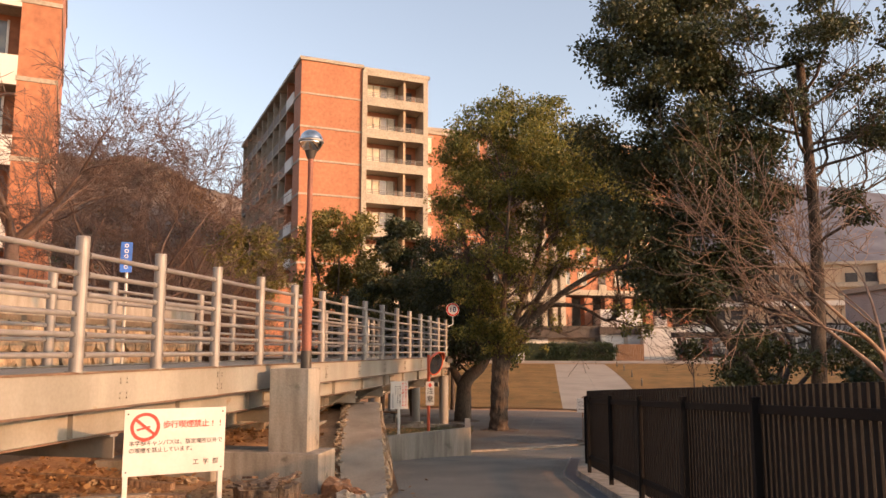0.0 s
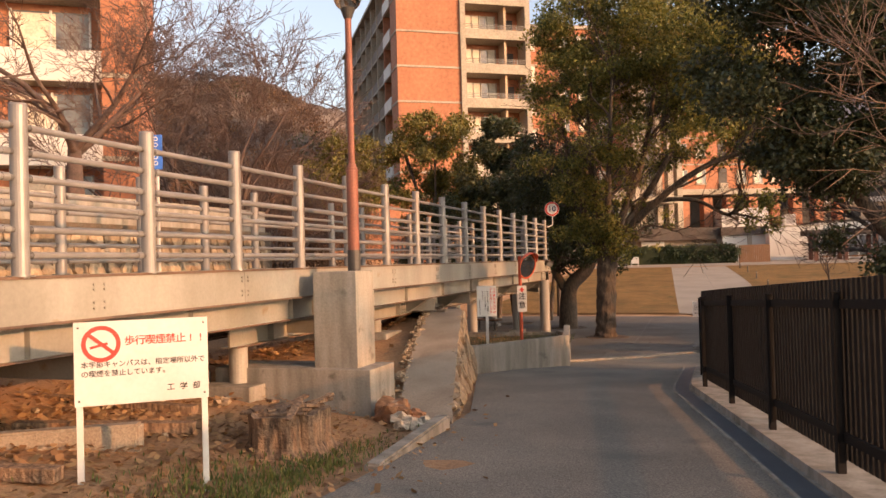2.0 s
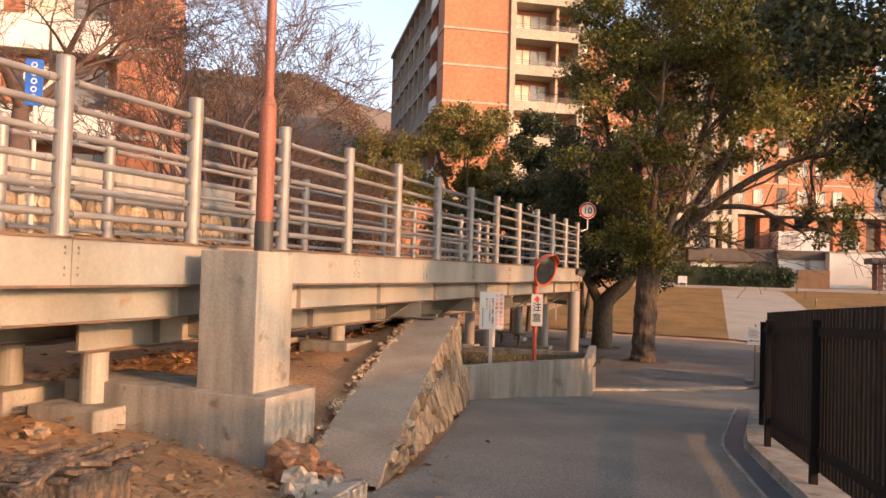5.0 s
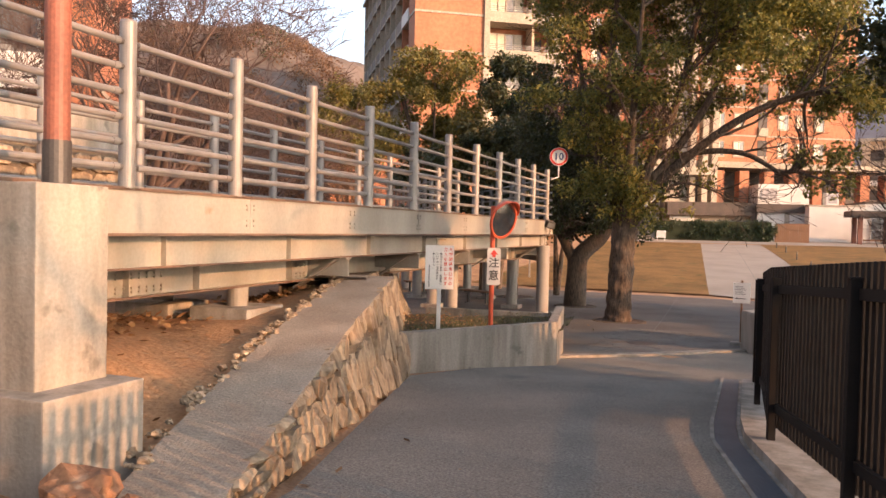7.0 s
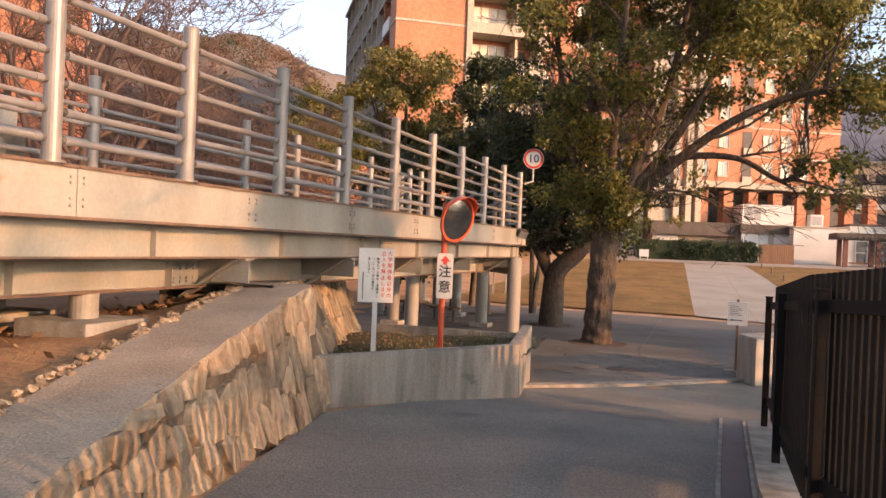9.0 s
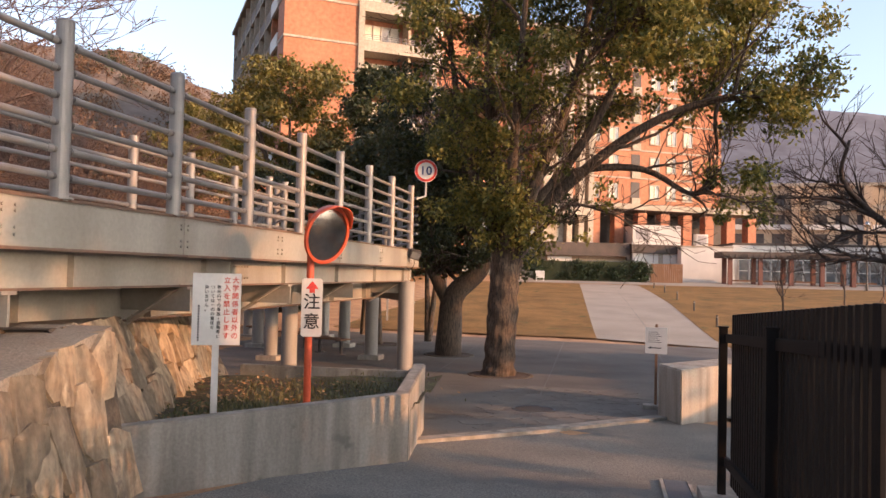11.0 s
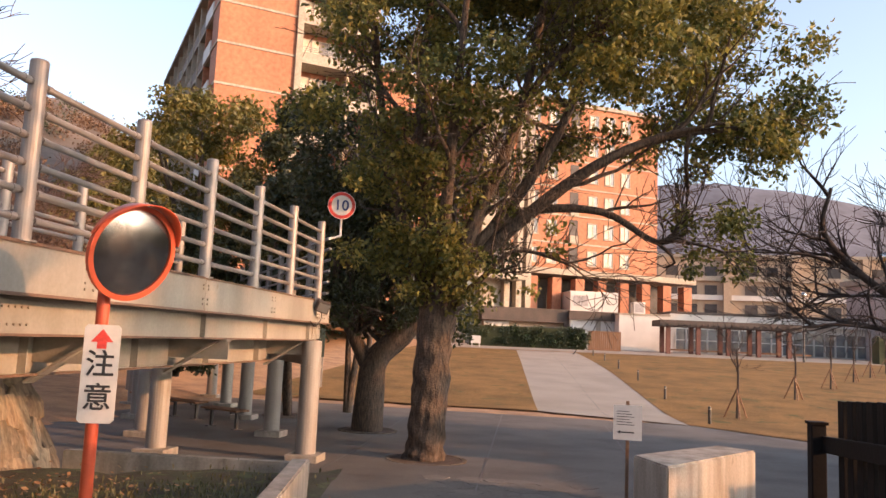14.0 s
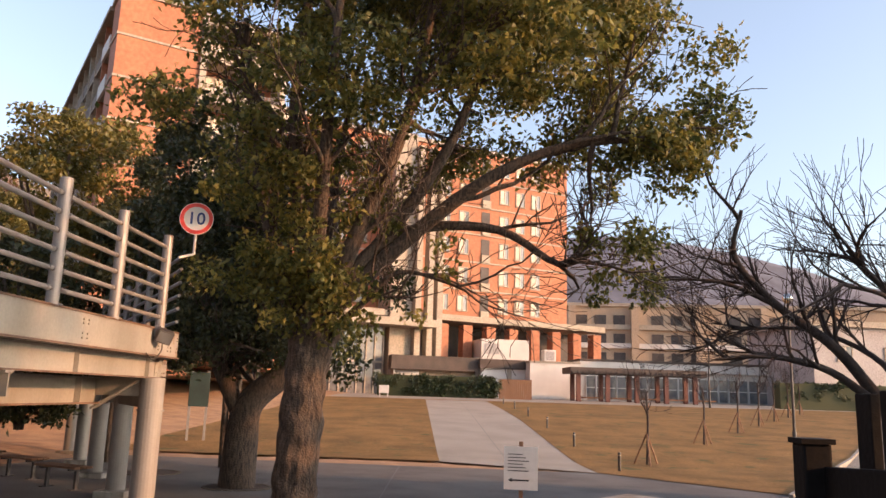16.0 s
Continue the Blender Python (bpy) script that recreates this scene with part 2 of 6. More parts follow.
# ---- building blocks ----
def link_mesh(name, bm, mat, parent=None, label="", smooth=False):
    me = bpy.data.meshes.new(name)
    bm.to_mesh(me)
    bm.free()
    me.materials.append(mat)
    if smooth:
        for p in me.polygons:
            p.use_smooth = True
    ob = new(name, me)
    if parent:
        ob.parent = parent
    if label:
        ob["label"] = label
    return ob


def part(name, bm, mat, parent, label="", smooth=False):
    return link_mesh(name, bm, mat, parent, label, smooth)


def thing(name, label, category, group="", m=None, kind=""):
    ob = new(name)
    ob.empty_display_size = 0.1
    if m is not None:
        ob.matrix_world = m
    return tagged(ob, label, category, group, kind)


def structure(name, bm, mat, label, category, smooth=False):
    return tagged(link_mesh(name, bm, mat, smooth=smooth), label, category, kind="structure")


def box(x0, x1, y0, y1, z0, z1, bevel=0.0, bm=None, m=None):
    """A box between two corners, edges rounded off by bevel; added to bm when given."""
    b = bmesh.new()
    r = bmesh.ops.create_cube(b, size=1.0)
    bmesh.ops.scale(b, vec=(abs(x1 - x0), abs(y1 - y0), abs(z1 - z0)), verts=r["verts"])
    bmesh.ops.translate(b, vec=((x0 + x1) / 2, (y0 + y1) / 2, (z0 + z1) / 2), verts=r["verts"])
    if bevel:
        bmesh.ops.bevel(b, geom=b.edges[:], offset=bevel, segments=2, affect="EDGES", profile=0.6)
    if m is not None:
        b.transform(m)
    return join(bm, b)


def join(bm, b):
    if bm is None:
        return b
    me = bpy.data.meshes.new("tmp")
    b.to_mesh(me)
    b.free()
    bm.from_mesh(me)
    bpy.data.meshes.remove(me)
    return bm


def rod(a, b2, r, r2=None, sides=12, bm=None, cap=0.0):
    """A round bar from a to b2."""
    a, b2 = Vector(a), Vector(b2)
    d = b2 - a
    b = bmesh.new()
    bmesh.ops.create_cone(b, cap_ends=True, segments=sides, radius1=r, radius2=r if r2 is None else r2, depth=d.length)
    b.transform(Matrix.Translation((a + b2) / 2) @ d.to_track_quat("Z", "Y").to_matrix().to_4x4())
    return join(bm, b)


def prism(points, z0, z1, bevel=0.0, bm=None):
    """An upright prism over a polygon."""
    b = bmesh.new()
    vs = [b.verts.new((x, y, z0)) for x, y in points]
    f = b.faces.new(vs)
    r = bmesh.ops.extrude_face_region(b, geom=[f])
    top = [v for v in r["geom"] if isinstance(v, bmesh.types.BMVert)]
    bmesh.ops.translate(b, vec=(0, 0, z1 - z0), verts=top)
    bmesh.ops.recalc_face_normals(b, faces=b.faces[:])
    if bevel:
        bmesh.ops.bevel(b, geom=b.edges[:], offset=bevel, segments=2, affect="EDGES")
    return join(bm, b)


def ball(c, r, bm=None, sub=2, squash=(1, 1, 1), rough=0.0, seed=0):
    b = bmesh.new()
    bmesh.ops.create_icosphere(b, subdivisions=sub, radius=1.0)
    for v in b.verts:
        k = 1 + rough * noise.noise(v.co * 1.7 + Vector((seed * 3.1, seed, 0)))
        v.co = Vector((v.co.x * squash[0], v.co.y * squash[1], v.co.z * squash[2])) * r * k + Vector(c)
    return join(bm, b)


class Tubes:
    """Gathers tapered tubes into one mesh."""
    def __init__(self):
        self.v, self.f = [], []

    def add(self, pts, radii, sides=7, wobble=0.0, rough=0.0):
        base = len(self.v)
        n = len(pts)
        for i, p in enumerate(pts):
            d = (pts[min(i + 1, n - 1)] - pts[max(i - 1, 0)])
            d = d.normalized() if d.length > 1e-6 else Vector((0, 0, 1))
            side = d.cross(Vector((0.31, 0.9, 0.13))).normalized()
            up = d.cross(side)
            for k in range(sides):
                a = 2 * math.pi * k / sides
                r = radii[i] * (1 + wobble * math.sin(3 * a + i * 0.7))
                if rough:
                    q = p + side * math.cos(a) * r + up * math.sin(a) * r
                    r *= 1 + rough * (noise.noise(Vector((q.x * 9, q.y * 9, q.z * 2.2))) + 0.5 * noise.noise(Vector((q.x * 22, q.y * 22, q.z * 6))))
                self.v.append(p + side * (math.cos(a) * r) + up * (math.sin(a) * r))
        for i in range(n - 1):
            for k in range(sides):
                a, b = base + i * sides + k, base + i * sides + (k + 1) % sides
                self.f.append((a, b, b + sides, a + sides))
        self.f.append(tuple(base + (n - 1) * sides + k for k in range(sides)))

    def make(self, name, mat, parent, label=""):
        me = bpy.data.meshes.new(name)
        me.from_pydata([tuple(v) for v in self.v], [], self.f)
        me.materials.append(mat)
        for p in me.polygons:
            p.use_smooth = True
        ob = new(name, me)
        ob.parent = parent
        if label:
            ob["label"] = label
        return ob


def curve_pts(pts, per=5):
    """A smooth line through the points (Catmull-Rom)."""
    p = [Vector(q) for q in pts]
    p = [p[0] * 2 - p[1]] + p + [p[-1] * 2 - p[-2]]
    out = []
    for i in range(1, len(p) - 2):
        for k in range(per):
            t = k / per
            a, b, c, d = p[i - 1:i + 3]
            out.append(0.5 * ((2 * b) + (c - a) * t + (2 * a - 5 * b + 4 * c - d) * t * t + (3 * b - a - 3 * c + d) * t ** 3))
    out.append(p[-2])
    return out


def leaves(name, clumps, count, size, mat, parent, seed=1, label="", shell=0.55):
    """A crown: count small folded leaves in clumps, each clump a centre and three radii."""
    rng = np.random.default_rng(seed)
    c = np.array([k[0] for k in clumps], float)
    r = np.array([k[1] for k in clumps], float)
    w = r.prod(axis=1) ** (2 / 3)
    which = rng.choice(len(clumps), count, p=w / w.sum())
    d = rng.normal(size=(count, 3))
    d /= np.linalg.norm(d, axis=1)[:, None]
    rad = shell + (1 - shell) * rng.random(count) ** 0.6
    rad *= 0.82 + 0.3 * np.sin(d[:, 0] * 7 + which) * np.sin(d[:, 1] * 6 + 2 * which) + 0.12 * rng.normal(size=count)
    p = c[which] + d * r[which] * rad[:, None]
    a = rng.normal(size=(count, 3))
    a[:, 2] -= 0.4
    a /= np.linalg.norm(a, axis=1)[:, None]
    b = np.cross(a, rng.normal(size=(count, 3)))
    b /= np.linalg.norm(b, axis=1)[:, None]
    s = (size * (0.6 + 0.8 * rng.random(count)))[:, None]
    nrm = np.cross(a, b)
    v = np.stack([p, p + a * s * 0.5 + b * s * 0.28 + nrm * s * 0.08, p + a * s, p + a * s * 0.5 - b * s * 0.28 + nrm * s * 0.08], axis=1).reshape(-1, 3)
    me = bpy.data.meshes.new(name)
    me.vertices.add(count * 4)
    me.vertices.foreach_set("co", v.ravel())
    idx = np.arange(count) * 4
    tri = np.stack([idx, idx + 1, idx + 2, idx, idx + 2, idx + 3], axis=1).reshape(-1)
    me.loops.add(count * 6)
    me.loops.foreach_set("vertex_index", tri)
    me.polygons.add(count * 2)
    me.polygons.foreach_set("loop_start", np.arange(count * 2) * 3)
    me.update(calc_edges=True)
    me.materials.append(mat)
    ob = new(name, me)
    ob.parent = parent
    if label:
        ob["label"] = label
    return ob


def branch_out(tubes, p, d, length, radius, depth, rng, up=0.12, spread=0.6, sides=6, droop=0.0, minr=0.006, kids=(2, 4), bend=0.22):
    """Grows a bare branch and its twigs."""
    n = 5 if depth > 1 else 3
    pts, q, v = [p.copy()], p.copy(), d.normalized()
    for i in range(n):
        v = (v + Vector((rng.gauss(0, bend), rng.gauss(0, bend), rng.gauss(0, bend) + up - droop))).normalized()
        q = q + v * (length / n)
        pts.append(q.copy())
    radii = [max(minr, radius * (1 - 0.6 * i / n)) for i in range(n + 1)]
    tubes.add(pts, radii, sides if depth > 1 else 3)
    if depth <= 0:
        return
    for k in range(rng.randint(*kids) + 1):
        i = rng.randint(1 if depth < 3 else 2, n)
        side = Vector((rng.gauss(0, 1), rng.gauss(0, 1), rng.gauss(0, 0.7)))
        nd = (v + side.normalized() * spread * rng.uniform(0.7, 1.5)).normalized()
        branch_out(tubes, pts[i], nd, length * rng.uniform(0.5, 0.75), max(minr, radii[i] * 0.62), depth - 1, rng, up, spread, max(4, sides - 1), droop, minr, kids, bend)
    if depth > 0:
        branch_out(tubes, pts[-1], v, length * 0.62, radii[-1], depth - 1, rng, up, spread, max(4, sides - 1), droop, minr, kids, bend)


# ---- the lie of the land ----
def profile(y):
    """Height of the road, plaza and lawn along the walk."""
    return float(np.interp(y, [-60, -10, 0, 13.3, 22, 24, 30, 43, 48, 56, 64, 72, 83, 95, 130], [3.0, 0.5, -0.02, -0.76, -1.28, -1.33, -1.48, -1.63, -1.4, -1.0, -0.62, -0.3, 0.05, 0.3, 1.0]))


def road_edge(y):
    """The road's left edge."""
    return float(np.interp(y, [-20, 0, 6, 9, 10.7, 12, 17.2, 19.6, 25.2], [-2.6, -2.4, -2.3, -2.3, -2.42, -2.5, -3.9, -4.95, -7.25]))


def smooth(a, b, x):
    t = min(1.0, max(0.0, (x - a) / (b - a)))
    return t * t * (3 - 2 * t)


def land(x, y):
    g = profile(y)
    h = g
    if y < 25.2 and x < -2.0:
        d = road_edge(y) - x
        flat = g + 0.28 * smooth(0.1, 3.0, d) + 0.35 * smooth(3.0, 6.0, d)
        capz = float(np.interp(y, [11, 12.2, 14.8, 17.3, 19, 23], [-0.64, -0.46, -0.05, 0.2, 0.1, 0.0]))
        bank = capz + (-0.12 - capz) * smooth(1.15, 2.5, d)
        k = smooth(11.5, 13.0, y)
        behind = flat * (1 - k) + bank * k
        h = g + (behind - g) * (smooth(0.15, 0.75, d) if y < 16.3 else smooth(0.6, 1.0, d)) if y > 11.5 else g + (behind - g) * smooth(0.0, 0.5, d)
        h = h * (1 - smooth(24.0, 25.0, y)) + g * smooth(24.0, 25.0, y)
    if x < -9.3:
        side = 1 - smooth(17, 22, y)
        up = 2.3 * side + 0.09 * (-9.3 - x) + 3.0 * smooth(-18, -40, x)
        h = max(h, h * (1 - smooth(-9.2, -9.5, x)) + (max(g, 0) * side + g * (1 - side) + up - (0.09 * (-9.3 - x)) * (1 - side) * 0.4) * smooth(-9.2, -9.5, x)) if y < 24 else g + (0.06 * (-9.3 - x) + 2.5 * smooth(-18, -40, x)) * smooth(-9.3, -14, x)
    if x > 3.0 and y < 21:
        h = g + 0.12 * smooth(2.0, 4.0, x)
    return h


def sheet(name, xs, ys, lift, mat, label, category, shape=None, rough=0.0):
    """A sheet of ground over a grid; shape(x, y) keeps the cells wanted."""
    pts, faces, index = [], [], {}
    for j in range(len(ys) - 1):
        for i in range(len(xs) - 1):
            if shape and not shape((xs[i] + xs[i + 1]) / 2, (ys[j] + ys[j + 1]) / 2):
                continue
            f = []
            for a, b in ((i, j), (i + 1, j), (i + 1, j + 1), (i, j + 1)):
                if (a, b) not in index:
                    index[a, b] = len(pts)
                    x, y = xs[a], ys[b]
                    pts.append((x, y, land(x, y) + lift + (rough * noise.noise(Vector((x * 1.4, y * 1.4, 0))) if rough else 0)))
                f.append(index[a, b])
            faces.append(f)
    me = bpy.data.meshes.new(name)
    me.from_pydata(pts, [], faces)
    me.materials.append(mat)
    for p in me.polygons:
        p.use_smooth = True
    return tagged(new(name, me), label, category, kind="structure")


def strip(name, left, right, lift, mat, label, category, step=0.5):
    """A paved strip between two polylines of (x, y), laid on the land's profile."""
    pts, faces = [], []
    for (a, b), (c, d) in zip(zip(left, left[1:]), zip(right, right[1:])):
        n = max(1, int(max((Vector(b) - Vector(a)).length, (Vector(d) - Vector(c)).length) / step))
        base = len(pts)
        for k in range(n + 1):
            for u in range(9):
                p = Vector(a).lerp(Vector(b), k / n).lerp(Vector(c).lerp(Vector(d), k / n), u / 8)
                pts.append((p.x, p.y, profile(p.y) + lift))
        for k in range(n):
            for u in range(8):
                s = base + k * 9 + u
                faces.append((s, s + 1, s + 10, s + 9))
    me = bpy.data.meshes.new(name)
    me.from_pydata(pts, [], faces)
    me.materials.append(mat)
    return tagged(new(name, me), label, category, kind="structure")


xs = [-3000, -1200, -500, -250, -140, -90, -60, -45, -35, -28, -22, -18, -15, -13, -11.5, -10.5] + list(np.arange(-10, 4.01, 0.25)) + [4.5, 5, 6, 7, 8, 10, 12, 15, 18, 22, 27, 35, 45, 60, 90, 140, 250, 500, 1200, 3000]
ys = [-3000, -1200, -500, -250, -120, -60, -35, -20, -12, -8, -5, -3] + list(np.arange(-2, 32.01, 0.25)) + [33, 34, 36, 38, 40, 42, 43, 45, 48, 52, 56, 60, 64, 68, 72, 78, 83, 90, 100, 115, 140, 180, 250, 500, 1200, 3000]
ground = sheet("ground", [float(v) for v in xs], [float(v) for v in ys], -0.03, DIRT, "dry brown earth with leaf litter and worn grass", "ground", rough=0.05)
lawn_l = strip("lawn_left", [(-60, 44.5), (-62, 60), (-62, 83)], [(-0.78, 42.1), (-1.6, 60), (-2.6, 83)], 0.03, LAWN, "dry straw-coloured winter lawn beside the path", "lawn", 2)
lawn_r = strip("lawn_right", [(3.72, 39.6), (3.4, 60), (2.5, 83)], [(7.2, 35), (22, 59), (36, 86)], 0.03, LAWN, "dry straw-coloured winter lawn with bollards", "lawn", 2)
path_far = strip("path", [(-0.78, 42.1), (-1.6, 60), (-2.6, 83)], [(3.72, 39.6), (3.4, 60), (2.5, 83)], 0.02, PATHM, "pale concrete path running between the lawns", "path", 2)
forecourt = strip("pavement_far", [(-62, 83), (-62, 100)], [(36, 86), (36, 100)], 0.02, PATHM, "pale concrete forecourt before the buildings", "pavement", 2)
plaza = strip("plaza", [(-14, 24.5), (-14, 34), (-60, 44.5)], [(40, 24.5), (9, 33), (3.72, 39.6)], 0.012, PLAZA, "grey concrete plaza with worn joints", "pavement", 0.6)
plaza_2 = strip("plaza_under_bridge", [(-14, 19.2), (-14, 24.5)], [(-2.6, 21.0), (0.3, 24.5)], 0.011, PLAZA, "grey concrete plaza under the footbridge", "pavement", 0.6)
road = strip("road", [(-2.6, -30), (-2.4, 0), (-2.3, 6), (-2.3, 9), (-2.42, 10.7), (-2.5, 12), (-3.9, 17.2), (-2.6, 21.0), (0.3, 24.3)], [(6, -30), (3.4, 0), (2.4, 6), (1.9, 9), (1.6, 10.7), (1.4, 12), (0.9, 17.2), (1.5, 20.0), (3.5, 22.0)], 0.0, ASPHALT, "grey worn asphalt lane sloping gently down", "road")
road_e = strip("road_east", [(7.2, 35), (22, 59), (36, 86)], [(32, 28), (47, 52), (62, 80)], 0.005, ASPHALT, "grey asphalt drive along the lawn", "road", 2)
road_r = strip("road_side", [(0.9, 17.2), (1.5, 20.0), (3.5, 22.0), (9, 30)], [(25, 14), (25, 18), (26, 20), (28, 24)], -0.005, ASPHALT, "grey asphalt side lane beyond the fence", "road")


# ---- footbridge ----
DECK = 1.2


def footbridge():
    br = thing("footbridge", "cream-painted steel footbridge with galvanised tube railings", "footbridge", kind="structure")
    Y0, Y1, X0, X1 = -12.0, 28.3, -7.0, -4.5
    part("deck", box(X0, X1 - 0.05, Y0, Y1, 1.06, DECK - 0.012), CONCRETE, br)
    for x, s in ((X1, 1), (X0, -1)):
        y = Y0
        while y < Y1 - 0.1:                                   # edge channel, plate by plate
            y2 = min(y + 4.4, Y1)
            bm = box(x - 0.02, x + 0.02, y + 0.004, y2 - 0.004, 0.85, DECK)
            box(x - 0.12 * (s > 0), x + 0.12 * (s < 0) + 0.03 * s, y + 0.004, y2 - 0.004, DECK, DECK + 0.014, bm=bm)
            box(x - 0.1 * (s > 0), x + 0.1 * (s < 0) + 0.05 * s, y + 0.004, y2 - 0.004, 0.836, 0.85, bm=bm)
            ch = part("edge_channel", bm, STEEL, br)
            if s > 0:
                part("flange_edge", box(x + 0.031, x + 0.037, y + 0.004, y2 - 0.004, DECK - 0.006, DECK + 0.018), TRIM, ch)
                part("flange_edge", box(x + 0.051, x + 0.056, y + 0.004, y2 - 0.004, 0.832, 0.854), TRIM, ch)
                for yb in (y + 0.06, y2 - 0.06, (y + y2) / 2 - 0.06, (y + y2) / 2 + 0.06):
                    bolts = bmesh.new()
                    for zb in (0.93, 0.98, 1.09, 1.13):
                        rod((x + 0.018, yb, zb), (x + 0.034, yb, zb), 0.012, sides=6, bm=bolts)
                    part("bolt", bolts, STEEL, ch)
            y = y2
    for x in (-4.72, -6.7):                                    # stringers under the edge
        for a, b in ((Y0, 4.0), (4.0, 12.2), (12.2, 20.4), (20.4, Y1)):
            bm = box(x - 0.012, x + 0.012, a, b, 0.56, 0.84)
            box(x - 0.075, x + 0.075, a, b, 0.548, 0.562, bm=bm)
            box(x - 0.075, x + 0.075, a, b, 0.822, 0.836, bm=bm)
            st = part("stringer", bm, STEEL, br)
            part("flange_edge", box(x + 0.076, x + 0.08, a, b, 0.545, 0.565), TRIM, st)
            for yy in np.arange(a + 1.2, b, 2.05):
                part("stiffener", box(x + 0.012, x + 0.07, yy - 0.006, yy + 0.006, 0.562, 0.822), STEEL, st)
            sp = box(x + 0.013, x + 0.026, b - 0.22, b + 0.22, 0.58, 0.81)
            for k in range(6):
                for zb in (0.63, 0.76):
                    rod((x + 0.02, b - 0.18 + 0.072 * k, zb), (x + 0.04, b - 0.18 + 0.072 * k, zb), 0.011, sides=6, bm=sp)
            part("splice_plate", sp, STEEL, st)
    for x in (-5.25, -6.3):                                    # main girders
        for a, b in ((10.8, 13.6), (13.6, 16.8)):
            bm = box(x - 0.015, x + 0.015, a, b, 0.25, 0.5)
            box(x - 0.12, x + 0.12, a, b, 0.235, 0.252, bm=bm)
            box(x - 0.12, x + 0.12, a, b, 0.5, 0.517, bm=bm)
            gd = part("girder", bm, STEEL, br)
            for yy in np.arange(a + 0.9, b, 1.8):
                part("stiffener", box(x + 0.015, x + 0.1, yy - 0.006, yy + 0.006, 0.252, 0.5), STEEL, gd)
            part("flange_edge", box(x + 0.121, x + 0.125, a, b, 0.232, 0.256), TRIM, gd)
            sp = box(x + 0.016, x + 0.03, b - 0.45, b + 0.45, 0.27, 0.48)
            for k in range(9):
                for zb in (0.29, 0.33, 0.42, 0.46):
                    rod((x + 0.02, b - 0.4 + 0.1 * k, zb), (x + 0.048, b - 0.4 + 0.1 * k, zb), 0.014, sides=6, bm=sp)
            part("splice_plate", sp, STEEL, gd)
    for a, b in ((16.8, 28.0),):
        for x in (-5.4, -6.4):
            bm = box(x - 0.015, x + 0.015, a, b, 0.2, 0.52)
            box(x - 0.12, x + 0.12, a, b, 0.185, 0.202, bm=bm)
            box(x - 0.12, x + 0.12, a, b, 0.52, 0.537, bm=bm)
            gd = part("girder", bm, STEEL, br)
            for yy in np.arange(a + 0.9, b, 1.9):
                part("stiffener", box(x + 0.015, x + 0.1, yy - 0.006, yy + 0.006, 0.202, 0.52), STEEL, gd)
            part("flange_edge", box(x + 0.121, x + 0.125, a, b, 0.182, 0.206), TRIM, gd)
    for y in (-8, -4, 0, 4, 7.9, 12.2, 16.8, 19.2, 21.7, 24.3, 27.8):  # cross beams
        bm = box(-6.75, -4.62, y - 0.012, y + 0.012, 0.3, 0.54)
        box(-6.75, -4.62, y - 0.07, y + 0.07, 0.52, 0.545, bm=bm)
        part("cross_beam", bm, STEEL, br)
        if y > 15:
            part("knee_brace", box(-0.42, 0.42, -0.07, 0.07, -0.012, 0.012, m=pose(-5.05, y, 0.34, 0, -32, 0)), STEEL, br)
    d2 = Vector((-0.5, 0.866))                                  # the second span bends away
    def off(s2, o):
        p = Vector((-4.5, 28.3)) + d2 * s2 + Vector((-0.866, -0.5)) * o
        return p
    for x, y in ((-4.62, 27.85), (-7.0, 27.4), *(tuple(off(s2, o)) for s2 in (3.3, 6.8, 10.3, 13.8) for o in (0.2, 2.7))):
        b0 = profile(y)
        top = 0.55
        c = part("column", rod((x, y, b0), (x, y, top), 0.165, sides=24), COLUMNM, br, smooth=False)
        part("column_ring", rod((x, y, 0.1), (x, y, 0.125), 0.185, sides=24), COLUMNM, c)
        part("base_plinth", box(x - 0.27, x + 0.27, y - 0.27, y + 0.27, b0 - 0.05, b0 + 0.13, 0.015), CONCRETE, c)
    e0, e1 = off(0, 0), off(18, 0)
    f0, f1 = off(0, 2.9), off(18, 2.9)
    part("deck_bend", prism([tuple(e0), tuple(e1), tuple(f1), tuple(f0), (-6.9, 28.2)], 1.06, DECK - 0.014), CONCRETE, br)
    for a, b, z0, z1 in ((e0, e1, 0.85, DECK), (f0, f1, 0.85, DECK), (off(0, 0.2), off(18, 0.2), 0.56, 0.84), (off(0.3, 0.3), off(18, 0.3), 0.12, 0.52)):
        n2 = Vector((0.866, 0.5)) * 0.02
        part("edge_channel", prism([tuple(a - n2), tuple(b - n2), tuple(b + n2), tuple(a + n2)], z0, z1), STEEL, br)
    for o in (0.02, 2.85):
        prev = None
        for i in range(0, 13):
            p = off(0.05 + 1.43 * i, o)
            if i or o > 1:
                part("railing_post", rod((p.x, p.y, DECK), (p.x, p.y, 2.52), 0.065, sides=14), RAIL, br)
            if prev is not None:
                for k in range(6):
                    z = DECK + 0.176 + 0.196 * k
                    part("rail_tube", rod((prev.x, prev.y, z), (p.x, p.y, z), 0.0265, sides=8), RAIL, br)
            prev = p
    for y in (-4.0, 11.0, 15.3):
        for x in (-5.25, -6.3):
            z0 = min(land(x, y), -0.12)
            c = part("column", rod((x, y, z0 + 0.1), (x, y, 0.237), 0.12, sides=20), STEEL, br)
            part("base_plinth", box(x - 0.38, x + 0.38, y - 0.36, y + 0.36, z0 - 0.25, z0 + 0.14, 0.015), CONCRETE, c)
